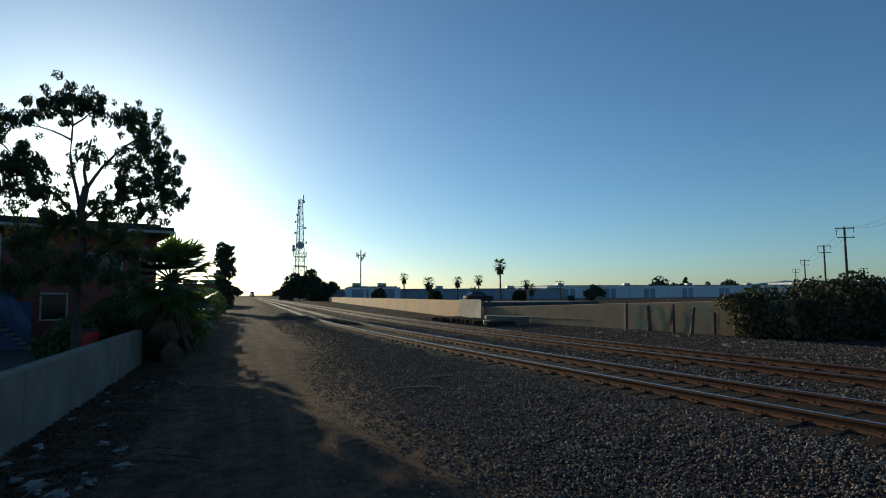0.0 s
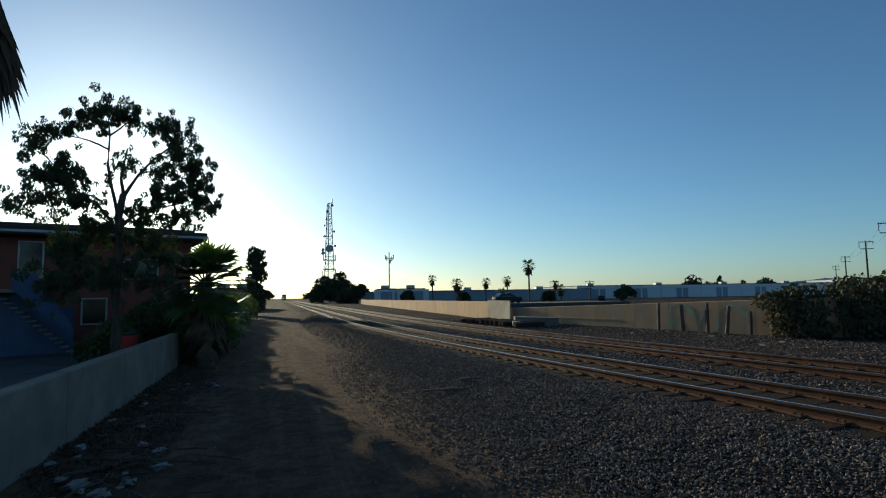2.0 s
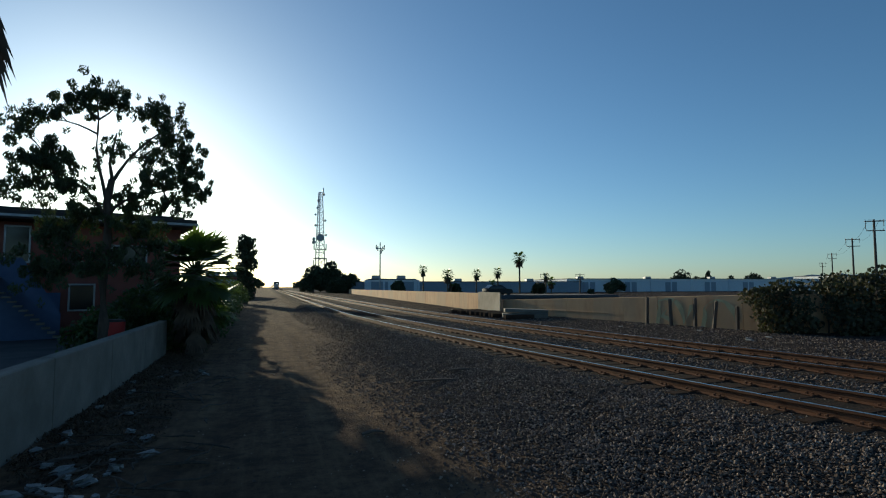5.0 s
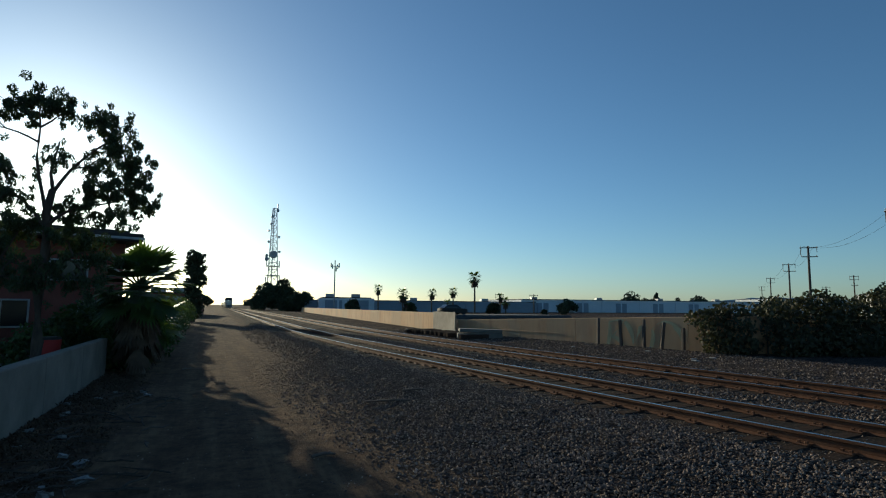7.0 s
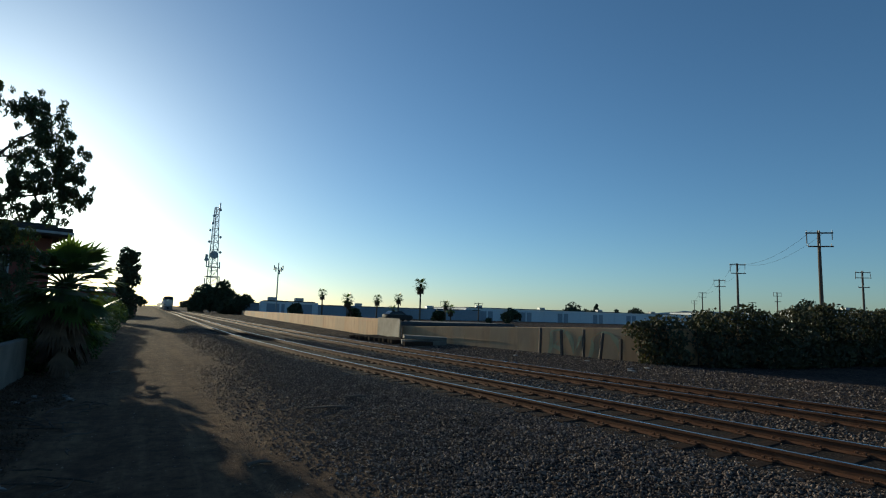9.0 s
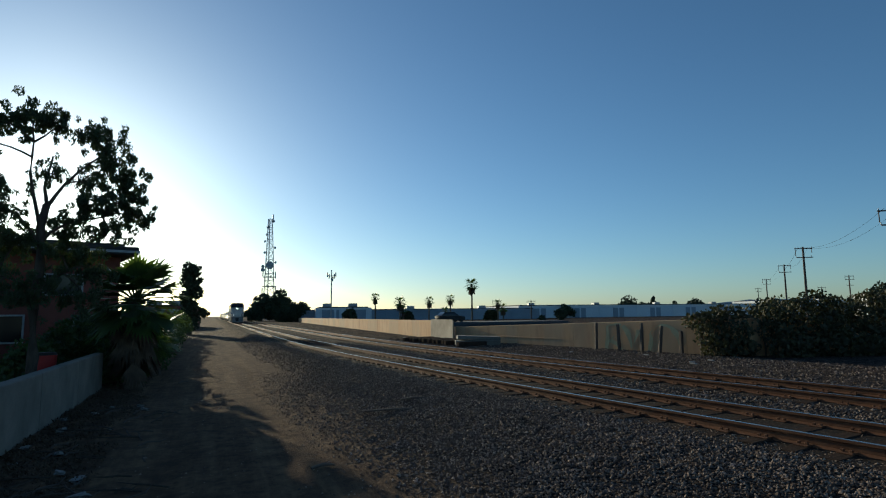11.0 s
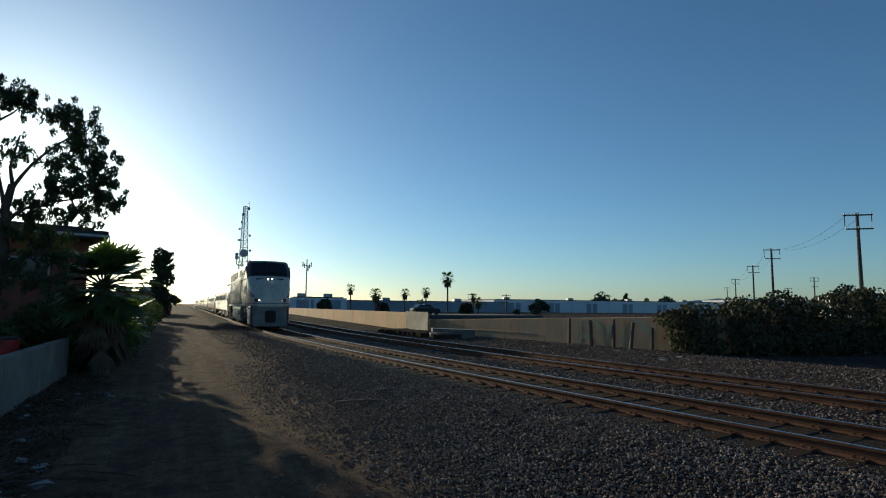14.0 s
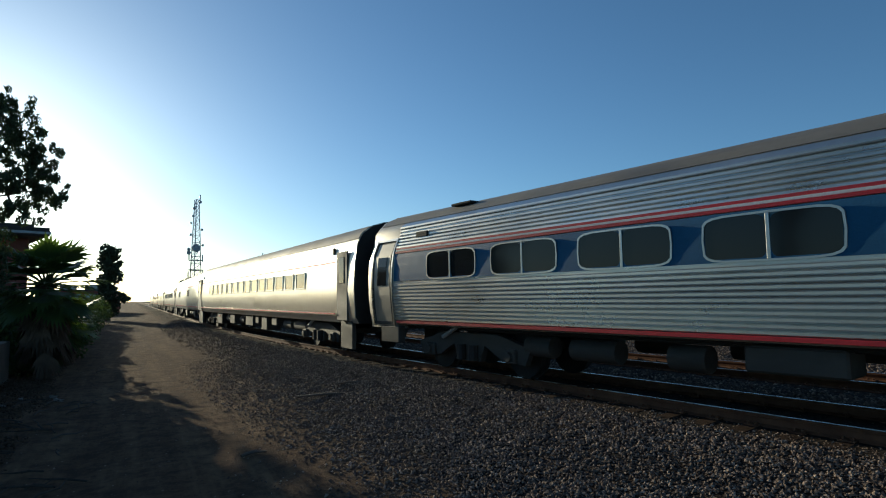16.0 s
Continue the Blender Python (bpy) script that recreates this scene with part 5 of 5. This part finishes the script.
        bogie(lo, -6.3 if side < 0 else 4.6, (-1.4, 1.4), 0.5)
        shield = [Vector((5.52, side * 0.03, 4.53)), Vector((5.46, side * 1.12, 4.40)), Vector((6.5, side * 1.26, 3.60)), Vector((6.62, side * 0.03, 3.72))]
        nrm = (shield[1] - shield[0]).cross(shield[3] - shield[0]).normalized()
        nrm = nrm if nrm.x > 0 else -nrm
        part("windscreen", B().loft([[p - nrm * 0.02 for p in shield], [p + nrm * 0.06 for p in shield]]), GLASS_DARK, lo, "dark sloping windscreen")
        tri = [Vector((4.55, side * 1.53, 4.2)), Vector((5.3, side * 1.50, 4.22)), Vector((5.75, side * 1.49, 3.86)), Vector((6.45, side * 1.46, 3.38)), Vector((5.4, side * 1.535, 3.32)), Vector((4.55, side * 1.55, 3.3))]
        part("quarter_window", B().loft([[p for p in tri], [p + Vector((0.0, side * 0.05, 0)) for p in tri]]), GLASS_DARK, lo)
        part("number_lamp", B().box((7.0, side * 0.72, 3.28), (0.5, 0.5, 0.12), pose(0, 0, 0), 0.03), BLACK, lo)
    part("pilot", B().loft([[(x, y2, z2) for y2, z2 in ((-w, 1.3), (-w, 0.22), (w, 0.22), (w, 1.3))] for x, w in ((7.6, 1.41), (8.35, 1.28), (8.56, 0.95))]), PILOTGREY, lo, "grey front apron")
    # A solid black block gives the notch its dark; nothing is cut out.
    part("plough_notch", B().box((8.74, 0, 0.62), (0.12, 0.8, 0.62), ch=0.06), BLACK, lo, "black block for the dark coupler opening in the plough")
    part("plough", B().loft([[(8.4, -1.15, 1.0), (8.4, 1.15, 1.0), (8.5, 1.28, 0.14), (8.5, -1.28, 0.14)], [(8.62, -1.12, 0.98), (8.62, 1.12, 0.98), (8.85, 1.27, 0.12), (8.85, -1.27, 0.12)]]), PILOTGREY, lo, "grey snow plough plate")
    part("coupler", B().box((8.95, 0, 0.85), (0.55, 0.34, 0.4), ch=0.06).box((8.72, 0, 0.72), (0.24, 0.85, 0.6), ch=0.05), BLACK, lo)
    part("rear_coupler", B().box((-9.1, 0, 0.85), (0.9, 0.25, 0.3), ch=0.05), BLACK, lo)
    part("underframe", B().box((0, 0, 1.12), (16.2, 2.6, 0.24)), BLACK, lo)
    part("air_tank", B().tube((2.0, -1.2, 0.95), (3.4, -1.2, 0.95), 0.16, None, 12), LIGHTGREY, lo)
    part("rear_box", B().box((-8.55, -0.9, 3.3), (0.4, 0.5, 0.7), ch=0.06), BLUEPAINT, lo)
    # number on the cab side, and plain white bars for the maker's lettering
    for side in (-1, 1):
        cu = bpy.data.curves.new("number", "FONT")
        cu.body, cu.size, cu.extrude, cu.align_x = "452", 0.66, 0.008, "CENTER"
        cu.offset = 0.012
        tmp = bpy.data.objects.new("number", cu)
        me = bpy.data.meshes.new_from_object(tmp)
        bpy.data.objects.remove(tmp)
        me.materials.append(STRIPEWHITE)
        part("number", me, None, lo, "white painted fleet number", at=pose(5.66, side * 1.592, 2.5, 90, 0, 0 if side < 0 else 180))
        for k, (x, h) in enumerate(((-5.56, 0.56), (-5.08, 0.4), (-4.66, 0.52), (-4.26, 0.4), (-3.86, 0.4), (-3.4, 0.56))):
            part("lettering_bar", B().box((x, side * (W + 0.008), 2.72 + h / 2), (0.24, 0.02, h), ch=0.006), STRIPEWHITE, lo, "plain white lettering bar")
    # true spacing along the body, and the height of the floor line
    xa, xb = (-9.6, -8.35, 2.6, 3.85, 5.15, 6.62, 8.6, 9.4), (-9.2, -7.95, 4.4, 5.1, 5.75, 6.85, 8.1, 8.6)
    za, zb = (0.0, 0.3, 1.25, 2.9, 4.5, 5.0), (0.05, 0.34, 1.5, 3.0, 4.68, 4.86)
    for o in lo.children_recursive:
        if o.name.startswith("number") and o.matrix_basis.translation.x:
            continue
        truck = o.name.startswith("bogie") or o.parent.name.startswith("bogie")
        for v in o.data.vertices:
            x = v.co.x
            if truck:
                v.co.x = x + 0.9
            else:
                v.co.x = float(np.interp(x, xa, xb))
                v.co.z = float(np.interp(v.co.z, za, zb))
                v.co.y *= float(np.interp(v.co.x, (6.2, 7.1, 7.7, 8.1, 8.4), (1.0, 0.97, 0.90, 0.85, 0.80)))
    return lo


def underfloor(car, half, seed, mat=None):
    r = random.Random(seed)
    part("underframe", B().box((0, 0, 1.0), (half * 1.9, 2.3, 0.2)), BLACK, car)
    x = -half + 5.4
    while x < half - 5.6:
        w, h = r.uniform(0.5, 1.4), r.uniform(0.35, 0.62)
        kind = r.random()
        for side in (-1, 1):
            if kind < 0.6:
                bx = part("equipment_box", B().box((x + w / 2, side * 1.05, 0.95 - h / 2), (w, 0.6, h), ch=0.03), BLACK if kind < 0.3 else FRAMEGREY, car)
                if kind < 0.2:
                    part("placard", B().box((x + w / 2, side * 1.36, 0.95 - h * 0.3), (w * 0.35, 0.012, 0.06), ch=0.002), STRIPERED, bx)
            else:
                part("air_tank", B().tube((x, side * 1.0, 0.68), (x + w, side * 1.0, 0.68), 0.2, None, 12), FRAMEGREY, car, smooth=40)
        x += w + r.uniform(0.25, 1.1)
    for side in (-1, 1):
        part("brake_pipe", B().tube((-half + 1, side * 1.2, 0.98), (half - 1, side * 1.2, 0.98), 0.03, None, 5), BLACK, car)


def fluted_coach(seed):
    """A tube-shaped stainless coach with fluted sides and a blue window band."""
    car = thing("passenger_coach", Matrix(), "fluted stainless steel coach with blue window band and red stripes", "train coach", "coaches of the train")
    half = 12.8

    def w_at(z):
        """The side bulges out and leans in toward the roof."""
        return 1.50 + 0.09 * math.sin(min(1, max(0, (z - 1.0) / 2.0)) * math.pi) - 0.16 * smooth(2.6, 3.3, z)

    def skin(x0, x1, z0, z1, off, side):
        """A thin panel that follows the curve of the side."""
        zs = [z0 + (z1 - z0) * i / 6 for i in range(7)]
        return B().loft([[(x, side * (w_at(q) + off), q) for q in zs] + [(x, side * (w_at(q) - 0.02), q) for q in zs[::-1]] for x in (x0, x1)])

    side_pts = [(w_at(1.0) - 0.05, 1.0)]
    z = 1.1
    while z < 1.95:
        side_pts += [(w_at(z) + 0.0, z), (w_at(z) + 0.018, z + 0.014), (w_at(z) + 0.018, z + 0.05), (w_at(z), z + 0.064)]
        z += 0.082
    side_pts += [(w_at(2.0), 2.0), (w_at(2.3), 2.3), (w_at(2.6), 2.6), (w_at(2.8), 2.8)]
    z = 2.84
    while z < 3.4:
        side_pts += [(w_at(z), z), (w_at(z) + 0.016, z + 0.014), (w_at(z) + 0.012, z + 0.05), (w_at(z) - 0.01, z + 0.064)]
        z += 0.082
    side_pts += [(1.18, 3.5), (1.0, 3.66), (0.7, 3.79), (0.35, 3.85), (0.0, 3.86)]
    ring = side_pts + [(-y, z) for y, z in side_pts[-2::-1]]
    part("shell", B().loft([[(x, y, z) for y, z in ring] for x in (-half + 1.42, half - 1.42)]), STEEL, car, "fluted stainless steel shell", smooth=25)
    cap = [(1.19, 3.505), (1.006, 3.668), (0.704, 3.798), (0.35, 3.858), (0.0, 3.868)]
    cap = cap + [(-y, z) for y, z in cap[-2::-1]] + [(-1.1, 3.5), (1.1, 3.5)]
    part("roof", B().loft([[(x, y, z) for y, z in cap] for x in (-half + 0.3, half - 0.3)]), ROOFSTEEL, car, "grimy brown-grey roof", smooth=40)
    plain = [(w_at(1.0) - 0.05, 0.9), (w_at(1.3), 1.3), (w_at(1.7), 1.7), (w_at(2.2), 2.2), (w_at(2.6), 2.6), (w_at(3.0), 3.0), (w_at(3.3), 3.3), (1.18, 3.5), (1.0, 3.66), (0.7, 3.79), (0.35, 3.85), (0.0, 3.86)]
    pring = plain + [(-y, z) for y, z in plain[-2::-1]]
    for e in (-1, 1):
        part("vestibule", B().loft([[(e * x, y * k, z) for y, z in pring] for x, k in ((half - 1.42, 1.0), (half - 0.35, 1.0), (half - 0.05, 0.93))]), ENDSTEEL, car, "plain steel end with recessed door", smooth=40)
        part("end_diaphragm", B().box((e * (half + 0.02), 0, 2.1), (0.34, 1.3, 2.3), ch=0.06), BLACK, car, "black rubber gangway")
        part("end_panel", B().loft([[(e * (half - 0.05), y * 0.9, z) for y, z in pring], [(e * (half - 0.02), y * 0.9, z) for y, z in pring]]), BLACK, car)
        for side in (-1, 1):
            dx = e * (half - 0.92)
            dr = part("side_door", skin(dx - 0.44, dx + 0.44, 0.98, 3.08, 0.008, side), FRAMEGREY, car, "grey recessed side door")
            part("door_leaf", skin(dx - 0.36, dx + 0.36, 1.06, 3.0, 0.016, side), ENDSTEEL, dr)
            part("door_window", skin(dx - 0.2, dx + 0.2, 1.95, 2.65, 0.024, side), GLASS_DARK, dr)
            for ddx in (-0.46, 0.46):
                part("door_post", skin(dx + ddx - 0.025, dx + ddx + 0.025, 0.95, 3.1, 0.035, side), CHROME, dr)
            part("door_head", skin(dx - 0.48, dx + 0.48, 3.06, 3.12, 0.035, side), CHROME, dr)
            part("step_well", B().box((e * (half - 1.15), side * 1.42, 0.75), (0.8, 0.2, 0.4), ch=0.02), FRAMEGREY, car)
        bogie(car, e * 9.05, (-1.3, 1.3), 0.46)
        part("roof_vent", B().box((e * (half - 3.4), -0.85, 3.74), (0.7, 0.4, 0.06), None, 0.02), BLACK, car)
        for side in (-1, 1):
            part("marker_vent", B().box((e * (half - 2.4), side * 1.40, 3.12), (0.45, 0.06, 0.14), ch=0.02), BLACK, car)
    for side in (-1, 1):
        y = side
        part("window_band", B().loft([[(x, side * (w_at(zz) + 0.01), zz) for zz in (2.04, 2.2, 2.4, 2.6, 2.7)] + [(x, side * (w_at(zz) - 0.03), zz) for zz in (2.7, 2.4, 2.04)] for x in (-half + 1.46, half - 1.46)]), BANDBLUE, car, "deep blue band between the windows")
        for z, hgt, m in ((2.735, 0.05, STRIPERED), (2.785, 0.04, STRIPEWHITE), (2.83, 0.045, STRIPERED), (1.06, 0.06, STRIPERED)):
            part("stripe", B().box((0, side * (w_at(z) + 0.012), z), (2 * half - 2.92, 0.03, hgt), ch=0.004), m, car)
        for i in range(9):
            x = 7.9 - i * 2.13
            zc, ww, wh = 2.35, 1.64, 0.58
            rim = []
            for k in range(20):
                a = 2 * math.pi * k / 20
                c, s = math.cos(a), math.sin(a)
                rim.append((math.copysign(abs(c) ** 0.35, c), math.copysign(abs(s) ** 0.35, s)))
            outer = lambda g, dy: [(x + cx * (ww / 2 + g), side * (w_at(zc) + dy), zc + cz * (wh / 2 + g)) for cx, cz in rim]
            fr = part("window", B().loft([outer(0.028, 0.0), outer(0.028, 0.03), outer(0.0, 0.03), outer(0.0, 0.0)], caps=False), CHROME, car, "rounded bright window frame", smooth=40)
            for dx in (-0.415, 0.415):
                g = [(x + dx + cx * 0.39, side * (w_at(zc) + 0.014), zc + cz * wh / 2) for cx, cz in rim]
                part("pane", B().loft([g, [(a, side * (w_at(zc) + 0.022), c) for a, b2, c in g]]), GLASS_DARK, fr)
            part("mullion", B().box((x, side * (w_at(zc) + 0.018), zc), (0.045, 0.03, wh), ch=0.006), CHROME, fr)
    cu = bpy.data.curves.new("number", "FONT")
    cu.body, cu.size, cu.extrude, cu.align_x = "81545", 0.2, 0.003, "CENTER"
    tmp = bpy.data.objects.new("number", cu)
    me = bpy.data.meshes.new_from_object(tmp)
    bpy.data.objects.remove(tmp)
    me.materials.append(STRIPEWHITE)
    part("number", me, None, car, "small white car number", at=pose(8.95, -(w_at(2.15) + 0.016), 2.09, 90, 0, 0))
    em = B()
    for k in range(3):
        em.slab([(9.52 + 0.26 * k, 2.44), (9.72 + 0.25 * k, 2.46), (10.0 + 0.09 * k, 2.30), (10.06 + 0.03 * k, 2.12), (9.94 + 0.03 * k, 2.12), (9.8 + 0.12 * k, 2.3)], 0.02, Matrix.Translation((0, -(w_at(2.3) + 0.012 + 0.002 * k), 0)))
    part("emblem", em, STRIPEWHITE, car, "plain white fan-shaped emblem")
    for k in range(6):
        part("lettering_bar", B().box((9.54 + 0.15 * k, -(w_at(2.55) + 0.014), 2.56), (0.09, 0.012, 0.08), ch=0.002), STRIPEWHITE, car, "small plain white lettering bar")
    cu = bpy.data.curves.new("class_sign", "FONT")
    cu.body, cu.size, cu.extrude, cu.align_x = "Businessclass", 0.13, 0.003, "CENTER"
    tmp = bpy.data.objects.new("class_sign", cu)
    me = bpy.data.meshes.new_from_object(tmp)
    bpy.data.objects.remove(tmp)
    me.materials.append(STRIPEWHITE)
    part("class_sign", me, None, car, "small white class lettering", at=pose(11.0, -(w_at(2.4) + 0.016), 2.4, 90, 0, 0))
    part("class_sign_mark", B().tube((11.2, -(w_at(2.2) - 0.02), 2.2), (11.2, -(w_at(2.2) + 0.014), 2.2), 0.06, None, 14), STRIPEWHITE, car, "round white sign")
    underfloor(car, half, seed)
    return car


def smooth_coach(seed, windows, label):
    """A flat-sided coach with a row of small windows."""
    car = thing("passenger_coach", Matrix(), label, "train coach", "coaches of the train")
    half = 12.8
    prof = [(1.42, 0.95), (1.52, 1.12), (1.56, 1.9), (1.53, 2.6), (1.46, 3.15), (1.30, 3.45), (1.0, 3.66), (0.6, 3.78), (0.0, 3.82)]
    ring = prof + [(-y, z) for y, z in prof[-2::-1]]
    part("shell", B().loft([[(x, y, z) for y, z in ring] for x in (-half, half)]), CREAM, car, "smooth dull metal body", smooth=30)
    roof = [(1.40, 3.30), (1.30, 3.47), (1.0, 3.68), (0.6, 3.80), (0.0, 3.84)]
    rr = roof + [(-y, z) for y, z in roof[-2::-1]]
    part("roof", B().loft([[(x, y, z) for y, z in rr] + [(x, -1.2, 3.3), (x, 1.2, 3.3)] for x in (-half + 0.02, half - 0.02)]), ROOFSTEEL, car, smooth=40)
    ww = lambda z: 1.56 - 0.03 * (z - 1.9) / 0.7 if z < 2.6 else 1.53 - 0.07 * (z - 2.6) / 0.55
    for side in (-1, 1):
        for z, hgt in ((2.72, 0.05), (1.2, 0.05)):
            part("stripe", B().box((0, side * (ww(z) + 0.006), z), (2 * half - 2.6, 0.02, hgt), ch=0.003), STRIPERED, car)
        for x in windows:
            w, h, zc = 0.92, 0.52, 2.25
            fr = part("window", B().box((x - w / 2, side * ww(zc), zc), (0.05, 0.06, h + 0.05)).box((x + w / 2, side * ww(zc), zc), (0.05, 0.06, h + 0.05)).box((x, side * ww(zc), zc + h / 2), (w, 0.06, 0.05)).box((x, side * ww(zc), zc - h / 2), (w, 0.06, 0.05)), CHROME, car)
            part("pane", B().box((x, side * (ww(zc) + 0.004), zc), (w - 0.05, 0.02, h - 0.05), ch=0.003), GLASS_DARK, fr)
        for e in (-1, 1):
            dr = part("side_door", B().box((e * (half - 0.85), side * 1.54, 2.0), (0.8, 0.05, 1.98), ch=0.02), FRAMEGREY, car, "grey recessed side door")
            part("door_window", B().box((e * (half - 0.85), side * 1.57, 2.45), (0.36, 0.02, 0.75), ch=0.008), GLASS_DARK, dr)
            part("step_well", B().box((e * (half - 0.75), side * 1.4, 0.62), (0.85, 0.12, 0.8), ch=0.02), FRAMEGREY, car, "step well with pale edges")
            part("sign_lamp", B().box((e * (half - 1.6), side * 1.5, 3.05), (0.14, 0.06, 0.2), ch=0.02), BLACK, car)
    for e in (-1, 1):
        part("end_panel", B().loft([[(e * (half + 0.002), y * 0.985, z) for y, z in ring], [(e * (half + 0.03), y * 0.98, z) for y, z in ring]]), BLACK, car)
        part("end_diaphragm", B().box((e * (half + 0.2), 0, 2.1), (0.34, 1.3, 2.3), ch=0.06), BLACK, car, "black rubber gangway")
        bogie(car, e * 9.05, (-1.3, 1.3), 0.46)
    underfloor(car, half, seed)
    return car


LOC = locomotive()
COACHES = [fluted_coach(1)]
row14 = [-8.3 + 1.27 * i for i in range(14)]
row_few = [-6.9, -5.8, 2.7, 3.8]
COACHES.append(smooth_coach(2, row14, "smooth-sided dull metal coach with a row of small windows"))
COACHES.append(smooth_coach(3, row_few, "smooth-sided dull metal coach with few windows"))
for k in range(4):
    src = COACHES[1] if k % 2 == 0 else COACHES[2]
    COACHES.append(copy_thing(src, pose(0, 500 + 30 * k, 0)))


# ---- motion of the train ----
def front_at(t):
    """How far the locomotive's front has come along the line at t seconds, at an even speed."""
    return 38.2 + 34.45 * (t - 15.0)


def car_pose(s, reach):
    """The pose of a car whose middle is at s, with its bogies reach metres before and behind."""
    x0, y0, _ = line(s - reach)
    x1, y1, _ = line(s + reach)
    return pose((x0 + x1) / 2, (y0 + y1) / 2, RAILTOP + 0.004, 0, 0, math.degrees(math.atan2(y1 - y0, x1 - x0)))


def motions():
    times = [0.0, 3.0, 6.0, 9.0, 11.5, 12.5] + [12.6 + 0.1 * i for i in range(35)]
    walk(LOC, [(t, car_pose(front_at(t) - 8.7, 5.45)) for t in times])
    for k, car in enumerate(COACHES):
        back = 17.9 + 12.8 + 26.1 * k
        walk(car, [(t, car_pose(front_at(t) - back, 9.05)) for t in times])


scatter_stones()
motions()
